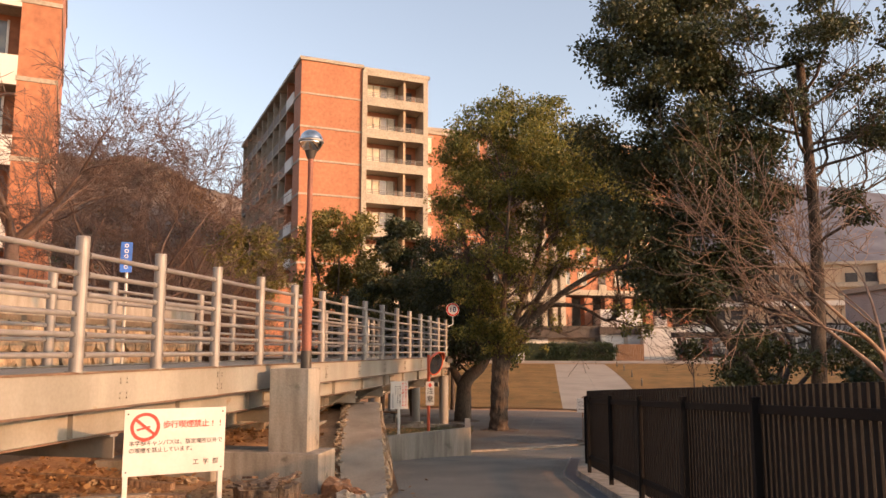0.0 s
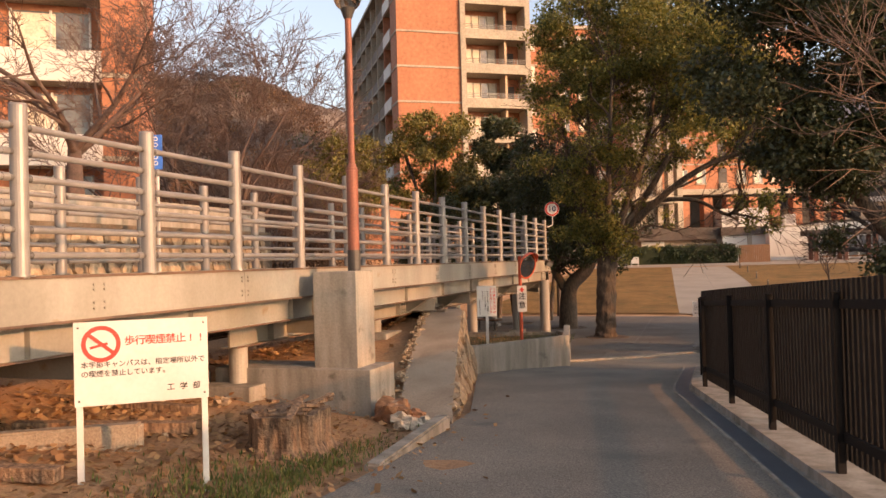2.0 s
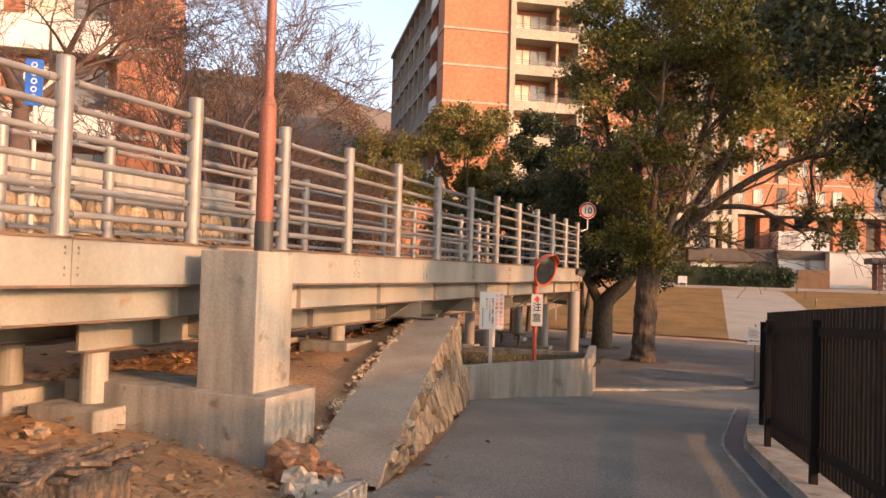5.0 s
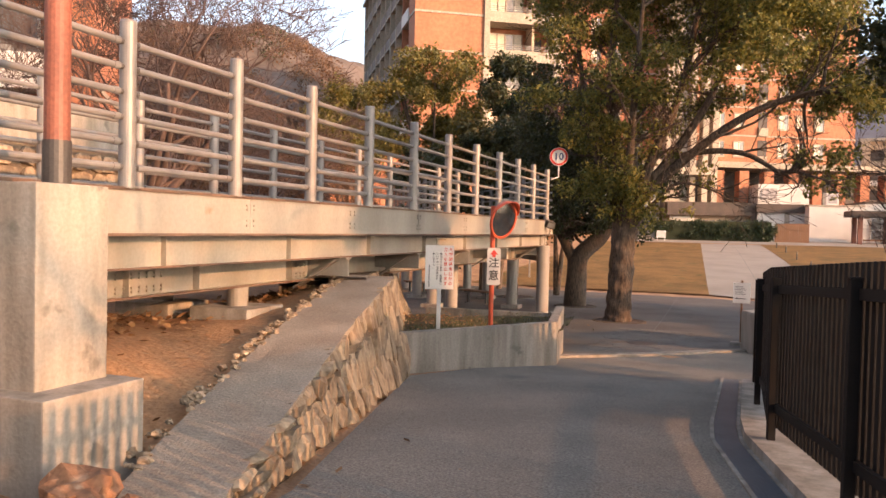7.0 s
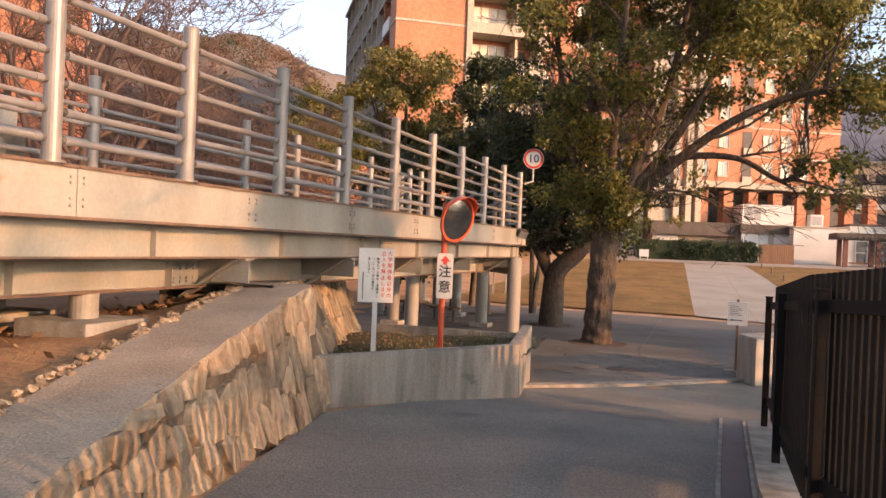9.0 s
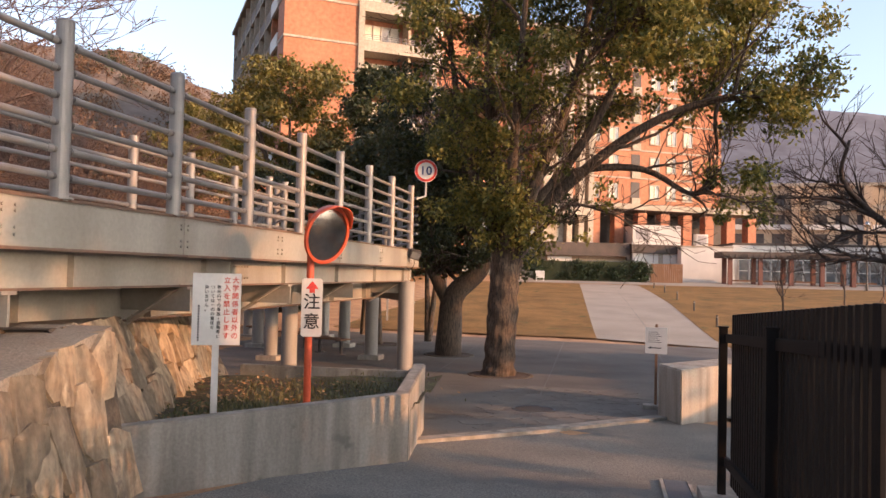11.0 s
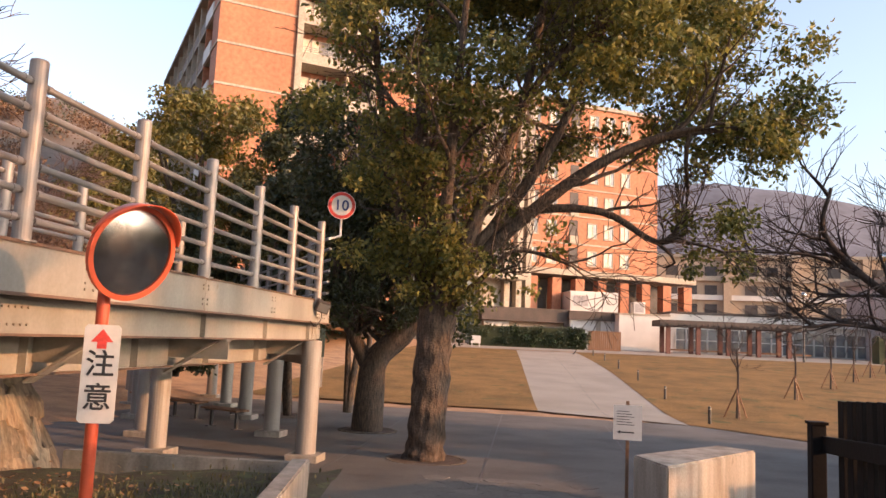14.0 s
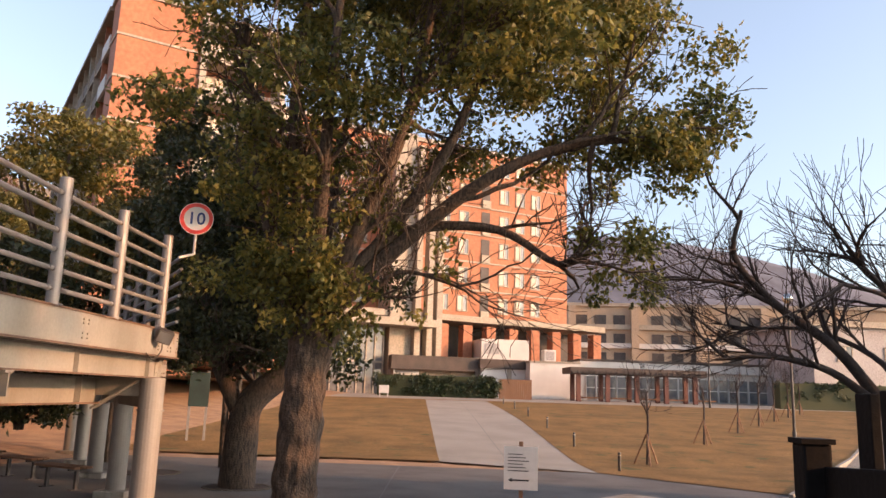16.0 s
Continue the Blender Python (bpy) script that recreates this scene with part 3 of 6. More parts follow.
    for x, s in ((X1 - 0.02, 1), (X0 + 0.02, -1)):             # railings
        ys_ = [8.48 + 1.43 * k for k in range(-14, 6)] + [17.13, 18.66, 20.18, 21.7, 23.22, 24.71, 26.15, 27.64]
        for i, y in enumerate(ys_):
            p = part("railing_post", rod((x, y, DECK), (x, y, 2.515), 0.065, sides=20), RAIL, br)
            cap = rod((x, y, 2.515), (x, y, 2.532), 0.068, 0.06, 20)
            rod((x, y, 2.482), (x, y, 2.49), 0.0665, sides=20, bm=cap)
            rod((x, y, DECK + 0.012), (x, y, DECK + 0.026), 0.1, sides=16, bm=cap)
            part("post_cap", cap, RAIL, p)
            if i:
                for k in range(6):
                    z = DECK + 0.176 + 0.196 * k
                    t = rod((x, ys_[i - 1] + 0.1, z), (x, y - 0.1, z), 0.0265, sides=12)
                    rod((x, y - 0.16, z), (x, y - 0.1, z), 0.031, sides=12, bm=t)
                    rod((x, ys_[i - 1] + 0.1, z), (x, ys_[i - 1] + 0.16, z), 0.031, sides=12, bm=t)
                    tube = part("rail_tube", t, RAIL, br)
                    sl = rod((x, y - 0.1, z), (x, y - 0.06, z), 0.024, sides=10)
                    rod((x, ys_[i - 1] + 0.06, z), (x, ys_[i - 1] + 0.1, z), 0.024, sides=10, bm=sl)
                    part("socket", sl, SOCKET, tube)
    return br


footbridge()


def pier():
    p = thing("bridge_pier", "weathered grey concrete pier block on a wider footing", "pier", kind="structure")
    part("shaft", box(-4.25, -3.66, 11.15, 11.69, -0.06, 1.16, 0.012), CONCRETE, p)
    part("footing", box(-5.6, -3.43, 11.0, 11.76, -0.75, -0.03, 0.012), CONCRETE, p)


pier()


def lamp_post():
    x, y = -3.8, 11.42
    lp = thing("street_lamp", "red-brown lamp post with a half-mirrored globe, standing on the pier", "street lamp")
    part("base_sleeve", rod((x, y, 1.16), (x, y, 1.42), 0.082, sides=20), DARKMETAL, lp)
    part("lower_pole", rod((x, y, 1.42), (x, y, 2.45), 0.074, sides=20), RUST, lp)
    part("upper_pole", rod((x, y, 2.45), (x, y, 4.42), 0.042, sides=18), RUST, lp)
    part("collar", rod((x, y, 2.42), (x, y, 2.52), 0.078, 0.045, 20), RUST, lp)
    part("fitting", rod((x, y, 4.36), (x, y, 4.5), 0.05, 0.1, 20), DARKMETAL, lp)
    bm = bmesh.new()
    bmesh.ops.create_uvsphere(bm, u_segments=28, v_segments=16, radius=0.185)
    bmesh.ops.bisect_plane(bm, geom=bm.verts[:] + bm.edges[:] + bm.faces[:], plane_co=(0, 0, 0), plane_no=(0, 0, 1), clear_inner=True)
    bm.transform(Matrix.Translation((x, y, 4.64)))
    part("globe_top", bm, CHROME, lp, "white upper half of the globe", True)
    bm = bmesh.new()
    bmesh.ops.create_uvsphere(bm, u_segments=28, v_segments=16, radius=0.18)
    bmesh.ops.bisect_plane(bm, geom=bm.verts[:] + bm.edges[:] + bm.faces[:], plane_co=(0, 0, 0), plane_no=(0, 0, 1), clear_outer=True)
    bm.transform(Matrix.Translation((x, y, 4.64)))
    part("globe_bottom", bm, CHROME, lp, "mirrored lower half of the globe", True)
    part("globe_band", rod((x, y, 4.625), (x, y, 4.65), 0.195, sides=28), RAIL, lp)


lamp_post()


# ---- roadside stone wall and planter ----
def wall_base(t):
    """Foot of the battered stone wall at 0..1 along it."""
    return Vector((-2.42, 11.0)).lerp(Vector((-3.95, 17.3)), t)


def wall_top(t):
    b = wall_base(t)
    z = float(np.interp(t, [0, 0.15, 0.6, 1.0], [profile(11) + 0.02, -0.45, -0.02, 0.27]))
    h = z - profile(b.y)
    return Vector((b.x - 0.24 * h - 0.02, b.y + 0.1 * h, z))


def stone_wall():
    w = thing("stone_wall", "battered rubble-stone retaining wall with a sloping concrete cap", "stone wall", kind="structure")
    bm = bmesh.new()
    rows = []
    N = 24
    for i in range(N + 1):
        t = i / N
        b, tp = wall_base(t), wall_top(t)
        zb = profile(b.y) - 0.3
        L = Vector((tp.x - float(np.interp(t, [0, 0.3, 1], [0.6, 0.68, 0.66])), tp.y - 0.1, tp.z + 0.0))
        rows.append([bm.verts.new(v) for v in ((b.x, b.y, zb), (b.x, b.y, profile(b.y)), (tp.x, tp.y, tp.z - 0.03), (L.x, L.y, L.z - 0.05), (L.x, L.y, zb))])
    for a, b in zip(rows, rows[1:]):
        for k in range(4):
            bm.faces.new((a[k], b[k], b[k + 1], a[k + 1]))
    bm.faces.new(rows[0][::-1])
    bm.faces.new(rows[-1])
    bmesh.ops.recalc_face_normals(bm, faces=bm.faces[:])
    part("core", bm, MORTAR, w)
    bm = bmesh.new()
    lo, hi = [], []
    for i in range(49):
        t = i / 48
        tp = wall_top(t)
        wd = float(np.interp(t, [0, 0.3, 1], [0.6, 0.68, 0.66]))
        j = 0.02 * noise.noise(Vector((t * 20, 0, 0)))
        q = []
        for u in range(6):
            k = u / 5
            q.append((tp.x + 0.02 + j - (wd + 0.03 + j) * k, tp.y - 0.1 * k, tp.z + 0.012 + 0.012 * noise.noise(Vector((t * 16, k * 3, 5)))))
        hi.append([bm.verts.new(v) for v in q])
        lo.append([bm.verts.new((v[0], v[1], v[2] - 0.09)) for v in q])
    for i in range(48):
        for u in range(5):
            bm.faces.new((hi[i][u], hi[i + 1][u], hi[i + 1][u + 1], hi[i][u + 1]))
        bm.faces.new((lo[i][0], lo[i + 1][0], hi[i + 1][0], hi[i][0]))
        bm.faces.new((lo[i][5], hi[i][5], hi[i + 1][5], lo[i + 1][5]))
    bmesh.ops.recalc_face_normals(bm, faces=bm.faces[:])
    part("concrete_cap", bm, CAPM, w, "rough sloping concrete cap with rocks along its edge")
    return w


def stone(rng, c, w, h, d, n, parent, seed):
    """One flat uneven rubble stone set in the wall's face, n its outward normal."""
    n = Vector(n).normalized()
    up = (Vector((0, 0, 1)) - n * n.z).normalized()
    side = up.cross(n)
    bm = bmesh.new()
    k = rng.randint(6, 8)
    ring_, front = [], []
    rot, lean = rng.uniform(0, 6.28), rng.uniform(-0.35, 0.35)
    tx, ty = rng.uniform(-0.035, 0.035), rng.uniform(-0.03, 0.03)
    for i in range(k):
        a = rot + 2 * math.pi * i / k + rng.uniform(-0.22, 0.22)
        q = (abs(math.cos(a)) ** 5 + abs(math.sin(a)) ** 5) ** -0.2 * rng.uniform(0.9, 1.06)
        u, v = math.cos(a) * q * w / 2, math.sin(a) * q * h / 2
        u += lean * v
        ring_.append(bm.verts.new(Vector(c) + side * u + up * v - n * 0.05))
        front.append(bm.verts.new(Vector(c) + side * u * 0.95 + up * v * 0.96 + n * (d + tx * u / w * 2 + ty * v / h * 2 + rng.uniform(-0.012, 0.012))))
    mid = bm.verts.new(Vector(c) + side * w * rng.uniform(-0.2, 0.2) + up * h * rng.uniform(-0.2, 0.2) + n * (d + rng.uniform(0.0, 0.045)))
    for i in range(k):
        j = (i + 1) % k
        bm.faces.new((ring_[i], ring_[j], front[j], front[i]))
        bm.faces.new((front[i], front[j], mid))
    return part("stone", bm, STONE, parent)


def fill_stones(parent, corner, normal, cols, rows_, rng):
    """Stones over a face given by corner(u, v)."""
    for r in range(rows_):
        for c in range(cols):
            u = (c + 0.5 + (0.25 if r % 2 else -0.2) + rng.uniform(-0.24, 0.24)) / cols
            vv = (r + 0.5 + rng.uniform(-0.2, 0.2)) / rows_
            if not 0.01 < u < 0.99:
                continue
            p, w, h = corner(u, vv, cols, rows_)
            if h < 0.05:
                continue
            tall = min(h * rng.uniform(1.0, 1.4), 2 * h * rows_ * min(1.0 - vv, vv + 0.1))
            stone(rng, p, w * rng.uniform(1.1, 1.45), tall * 1.1, rng.uniform(0.01, 0.05), normal(u), parent, r * 100 + c)


wall = stone_wall()
rng = random.Random(5)


def face_a(u, v, cols, rows_):
    b, t = wall_base(u), wall_top(u)
    lo = Vector((b.x, b.y, profile(b.y)))
    return lo.lerp(t, v), 6.5 / cols, (t - lo).length / rows_


fill_stones(wall, face_a, lambda u: (0.95, 0.22, 0.22), 23, 3, rng)

# the abutment face that runs on under the bridge, behind the planter
AB = [Vector((-3.95, 17.3)), Vector((-4.9, 19.6)), Vector((-7.2, 25.2))]
abut = thing("abutment_wall", "sunlit rubble-stone abutment wall under the footbridge", "stone wall", kind="structure")


def ab_line(u):
    return AB[0].lerp(AB[1], u / 0.4) if u < 0.4 else AB[1].lerp(AB[2], (u - 0.4) / 0.6)


def face_b(u, v, cols, rows_):
    p = ab_line(u)
    lo = Vector((p.x, p.y, profile(p.y) + 0.0))
    t = Vector((p.x - 0.55, p.y - 0.25, 0.27 - 0.12 * u))
    return lo.lerp(t, v), 8.8 / cols, (t - lo).length / rows_


bm = bmesh.new()
rows = []
for i in range(17):
    lo, tp = face_b(i / 16, 0, 1, 1)[0], face_b(i / 16, 1, 1, 1)[0]
    rows.append([bm.verts.new(v) for v in (lo - Vector((0.03, 0, 0.2)), tp, tp - Vector((1.0, 0.5, 0)), tp - Vector((1.0, 0.5, 2)))])
for a, b in zip(rows, rows[1:]):
    for k in range(3):
        bm.faces.new((a[k], b[k], b[k + 1], a[k + 1]))
bm.faces.new(rows[-1])
bmesh.ops.recalc_face_normals(bm, faces=bm.faces[:])
part("core", bm, MORTAR, abut)
fill_stones(abut, face_b, lambda u: (0.88, 0.32, 0.36), 19, 4, rng)


def planter():
    p = thing("planter", "low weathered concrete planter wall round a bed of soil", "planter", kind="structure")
    S, K, C, B, E2 = (-4.3, 17.45), (-2.5, 19.75), (-2.82, 21.85), (-3.4, 23.9), (-6.3, 23.9)

    def seg(a, b, th, z0a, z1a, z1b, name):
        a, b = Vector(a), Vector(b)
        d = (b - a).normalized()
        nrm = Vector((-d.y, d.x))
        bm2 = bmesh.new()
        q = [bm2.verts.new((*v, z)) for v, z in ((a, z0a), (b, z0a), (b + nrm * th, z0a), (a + nrm * th, z0a), (a, z1a), (b, z1b), (b + nrm * th, z1b), (a + nrm * th, z1a))]
        for f in ((0, 1, 5, 4), (1, 2, 6, 5), (2, 3, 7, 6), (3, 0, 4, 7), (4, 5, 6, 7), (3, 2, 1, 0)):
            bm2.faces.new([q[i] for i in f])
        bmesh.ops.recalc_face_normals(bm2, faces=bm2.faces[:])
        bmesh.ops.bevel(bm2, geom=bm2.edges[:], offset=0.012, segments=2, affect="EDGES")
        part(name, bm2, CONCRETE, p)

    seg(S, K, 0.15, -1.6, -0.5, -0.47, "front_wall")
    seg(K, C, 0.15, -1.6, -0.468, -0.42, "side_wall")
    seg(C, B, 0.15, -1.7, -0.6, -0.75, "back_side_wall")
    seg(B, E2, 0.15, -1.8, -0.78, -0.8, "back_wall")
    bm2 = bmesh.new()
    vs = []
    n = 14
    for i in range(n + 1):
        row = []
        for j in range(n + 1):
            a = Vector(S).lerp(Vector(K), i / n)
            b = Vector((-6.6, 22.6)).lerp(Vector((-3.0, 23.85)), i / n)
            q = a.lerp(b, j / n)
            row.append(bm2.verts.new((q.x, q.y, -0.66 - 0.2 * j / n + 0.09 * noise.noise(Vector((q.x * 2, q.y * 2, 0))))))
        vs.append(row)
    for i in range(n):
        for j in range(n):
            bm2.faces.new((vs[i][j], vs[i + 1][j], vs[i + 1][j + 1], vs[i][j + 1]))
    part("soil", bm2, SOIL, p, "dark soil with patches of moss and dead leaves", True)


planter()
kb = prism([(-2.75, 20.75), (-1.2, 22.4), (0.35, 24.05), (0.2, 24.22), (-1.35, 22.57), (-2.85, 21.0)], -0.3, 0.04)
for v in kb.verts:
    v.co.z += profile(v.co.y)
structure("kerb", kb, CONCRETE, "pale concrete kerb across the lane's end", "kerb")


def concrete_block():
    bm2 = prism([(0.49, 23.62), (1.86, 25.46), (1.46, 25.8), (0.23, 24.38)], -1.7, -0.55, 0.02)
    tagged(link_mesh("barrier_block", bm2, STAINED), "stained waist-high concrete block beside the plaza entrance", "concrete block")


concrete_block()


# ---- fence, kerb and gutter ----
FENCE_LINE = [Vector(p) for p in ((0.345, 18.85), (0.28, 15.3), (2.35, 2.4), (3.3, -3.0))]
FENCE_LENGTH = sum((b - a).length for a, b in zip(FENCE_LINE, FENCE_LINE[1:]))


def fence_at(s):
    """Place and direction s metres along the fence from its far end."""
    for i, (a, b) in enumerate(zip(FENCE_LINE, FENCE_LINE[1:])):
        l = (b - a).length
        if s <= l or i == 2:
            return a + (b - a) * (s / l), (b - a).normalized()
        s -= l


def fence():
    f = thing("fence", "dark brown metal fence of close vertical slats", "fence", kind="structure")

    def place(s, off):
        p, d = fence_at(s)
        nrm = Vector((-d.y, d.x))
        q = p + nrm * off
        return q, profile(q.y) + 0.1, nrm, Matrix.Rotation(math.atan2(d.y, d.x), 4, "Z")

    post = bmesh.new()
    box(-0.032, 0.032, -0.032, 0.032, 0.0, 1.345, 0.006, bm=post)
    box(-0.038, 0.038, -0.038, 0.038, 1.345, 1.357, bm=post)
    pm = bpy.data.meshes.new("post")
    post.to_mesh(pm)
    post.free()
    pm.materials.append(FENCE)
    sm = bpy.data.meshes.new("slat")
    b = box(-0.031, 0.031, -0.011, 0.011, 0.09, 1.45, 0.003)
    b.to_mesh(sm)
    b.free()
    sm.materials.append(FENCE)
    n = int(FENCE_LENGTH / 2.0)
    for i in range(n + 1):
        p, z, nrm, rot = place(i * 2.0, 0)
        o = new("post", pm)
        o.parent, o.matrix_local = f, Matrix.Translation((p.x, p.y, z)) @ rot
        if i < n:
            q, z2 = place((i + 1) * 2.0, 0)[:2]
            for h in (0.27, 1.26):
                a, c = Vector((p.x, p.y, z + h)) + Vector((*nrm, 0)) * 0.03, Vector((q.x, q.y, z2 + h)) + Vector((*nrm, 0)) * 0.05
                m = Matrix.Translation((a + c) / 2) @ (c - a).to_track_quat("X", "Z").to_matrix().to_4x4()
                l2 = (c - a).length / 2
                part("crossbar", box(-l2, l2, -0.018, 0.018, -0.035, 0.035, 0.004, m=m), FENCE, f)
    s = 0.14
    while s < FENCE_LENGTH:
        p, z, nrm, rot = place(s, 0.062)
        o = new("slat", sm)
        o.parent, o.matrix_local = f, Matrix.Translation((p.x, p.y, z)) @ rot
        s += 0.102


fence()


def along(name, s0, s1, o0, o1, z0, z1, mat, label, category, parent=None, bevel=0.0):
    """A long low bar beside the fence, following the slope; offsets are towards the road."""
    bm2 = bmesh.new()
    marks = sorted({s0, s1, *(float(v) for v in np.arange(0.0, FENCE_LENGTH, 0.75) if s0 < v < s1)})
    rings = []
    for s in marks:
        p, d = fence_at(s)
        kn = Vector((d.y, -d.x))
        q = []
        for o, z in ((o0, z0), (o0, z1), (o1, z1), (o1, z0)):
            v = p + kn * o
            q.append(bm2.verts.new((v.x, v.y, profile(v.y) + z)))
        rings.append(q)
    for a, b in zip(rings, rings[1:]):
        for k in range(4):
            bm2.faces.new((a[k], a[(k + 1) % 4], b[(k + 1) % 4], b[k]))
    bm2.faces.new(rings[0])
    bm2.faces.new(rings[-1][::-1])
    bmesh.ops.recalc_face_normals(bm2, faces=bm2.faces[:])
    if parent:
        return part(name, bm2, mat, parent)
    return structure(name, bm2, mat, label, category)


along("kerb_fence", -0.3, FENCE_LENGTH, -0.2, 0.16, -0.2, 0.1, CONCRETE, "grey concrete kerb that carries the fence", "kerb")
gut = thing("gutter", "steel-grated drain channel along the fence kerb", "gutter", kind="structure")
along("grating", -0.9, FENCE_LENGTH, 0.2, 0.4, -0.05, 0.012, GUTTER, "", "", gut)
along("outer_frame", -0.9, FENCE_LENGTH, 0.405, 0.44, -0.05, 0.018, CONCRETE, "", "", gut)
along("inner_frame", -0.9, FENCE_LENGTH, 0.165, 0.195, -0.05, 0.018, CONCRETE, "", "", gut)


def floodlight():
    x, y = -4.44, 27.35
    f = thing("floodlight", "small dark floodlight clamped to the deck edge with hanging cable", "floodlight")
    part("housing", box(-0.11, 0.11, -0.06, 0.06, -0.09, 0.09, 0.015, m=pose(x + 0.1, y, 1.1, 25, 15, 35)), DARKMETAL, f)
    part("glass", box(-0.09, 0.09, -0.068, -0.061, -0.07, 0.07, m=pose(x + 0.1, y, 1.1, 25, 15, 35)), GLASSY, f)
    part("bracket", box(x - 0.03, x + 0.06, y - 0.02, y + 0.02, 1.1, 1.24, 0.004), RAIL, f)
    cb = Tubes()
    cb.add(curve_pts([(x + 0.08, y, 1.05), (x + 0.1, y - 0.05, 0.9), (x + 0.05, y - 0.2, 0.78), (x, y - 0.3, 0.86)]), [0.008] * 16, 6)
    cb.make("cable", DARKMETAL, f)


floodlight()


# ---- signs ----
def lettering(text, size, mat, m, parent, name="lettering", bold=0.0):
    """Real characters, in Blender's own font, as a flat mesh."""
    cu = bpy.data.curves.new("text", "FONT")
    cu.body, cu.size, cu.align_x, cu.align_y = text, size, "CENTER", "CENTER"
    cu.extrude = 0.001
    cu.bevel_depth, cu.bevel_resolution = bold, 0
    tmp = bpy.data.objects.new("text", cu)
    scene.collection.objects.link(tmp)
    dg = bpy.context.evaluated_depsgraph_get()
    me = bpy.data.meshes.new_from_object(tmp.evaluated_get(dg))
    bpy.data.objects.remove(tmp)
    me.materials.clear()
    me.materials.append(mat)
    me.transform(m)
    ob = new(name, me)
    ob.parent = parent
    return ob


def column_text(text, size, step, mat, m, x, y, parent):
    for i, ch in enumerate(text):
        lettering(ch, size, mat, m @ pose(x, y - i * step, 0), parent, bold=size * 0.013)


def row_text(text, size, step, mat, m, x, y, parent):
    """Characters one by one, from x to the right."""
    for i, ch in enumerate(text):
        if ch != " ":
            lettering(ch, size, mat, m @ pose(x + i * step, y, 0), parent, bold=size * 0.013)


def facing(x, y, z, toward):
    """A pose whose local z looks along the flat direction given, local y up."""
    return pose(x, y, z) @ Matrix.Rotation(math.atan2(toward[1], toward[0]) + math.pi / 2, 4, "Z") @ Matrix.Rotation(math.pi / 2, 4, "X")


def ring(r0, r1, depth, m, sides=40):
    b = bmesh.new()
    out = []
    for z in (0, depth):
        out.append([[b.verts.new((math.cos(2 * math.pi * i / sides) * r, math.sin(2 * math.pi * i / sides) * r, z)) for i in range(sides)] for r in (r0, r1)])
    for i in range(sides):
        j = (i + 1) % sides
        b.faces.new((out[1][0][i], out[1][0][j], out[1][1][j], out[1][1][i]))
        b.faces.new((out[0][1][i], out[0][1][j], out[1][1][j], out[1][1][i]))
        b.faces.new((out[0][0][j], out[0][0][i], out[1][0][i], out[1][0][j]))
        b.faces.new((out[0][0][i], out[0][0][j], out[0][1][j], out[0][1][i]))
    bmesh.ops.recalc_face_normals(b, faces=b.faces[:])
    b.transform(m)
    return b


def no_smoking_sign():
    a, b = Vector((-3.87, 6.88)), Vector((-3.15, 7.44))
    mid, d = (a + b) / 2, (b - a).normalized()
    m = facing(mid.x, mid.y, 0.58, (d.y, -d.x))
    s = thing("no_smoking_sign", "white board with red no-smoking mark on two white legs", "sign")
    W = 0.455
    part("board", box(-W, W, -0.3, 0.3, -0.012, 0.004, 0.002, m=m), WHITE, s)
    for x in (-W + 0.03, W - 0.03):
        z = land(*(m @ Vector((x, 0, 0))).xy)
        part("leg", box(x - 0.022, x + 0.022, -(0.58 - z) - 0.05, 0.28, -0.05, -0.013, 0.003, m=m), WHITE, s)
        for y in (-0.26, 0.26):
            part("screw", rod(m @ Vector((x, y, 0.003)), m @ Vector((x, y, 0.008)), 0.008, sides=8), DARKMETAL, s)
    part("ban_ring", ring(0.1, 0.13, 0.003, m @ pose(-0.275, 0.14, 0.004)), REDINK, s)
    part("ban_bar", box(-0.105, 0.105, -0.013, 0.013, 0.004, 0.008, m=m @ pose(-0.275, 0.14, 0, 0, 0, -40)), REDINK, s)
    part("cigarette", box(-0.07, 0.05, -0.009, 0.009, 0.004, 0.0065, m=m @ pose(-0.28, 0.13, 0, 0, 0, 14)), REDINK, s)
    row_text("歩行喫煙禁止!!", 0.074, 0.07, REDINK, m @ pose(0, 0, 0.005), -0.085, 0.15, s)
    row_text("本学部キャンパスは、指定場所以外で", 0.05, 0.0495, INK, m @ pose(0, 0, 0.005), -0.385, -0.01, s)
    row_text("の喫煙を禁止しています。", 0.05, 0.0495, INK, m @ pose(0, 0, 0.005), -0.385, -0.075, s)
    row_text("工 学 部", 0.056, 0.045, INK, m @ pose(0, 0, 0.005), 0.19, -0.205, s)


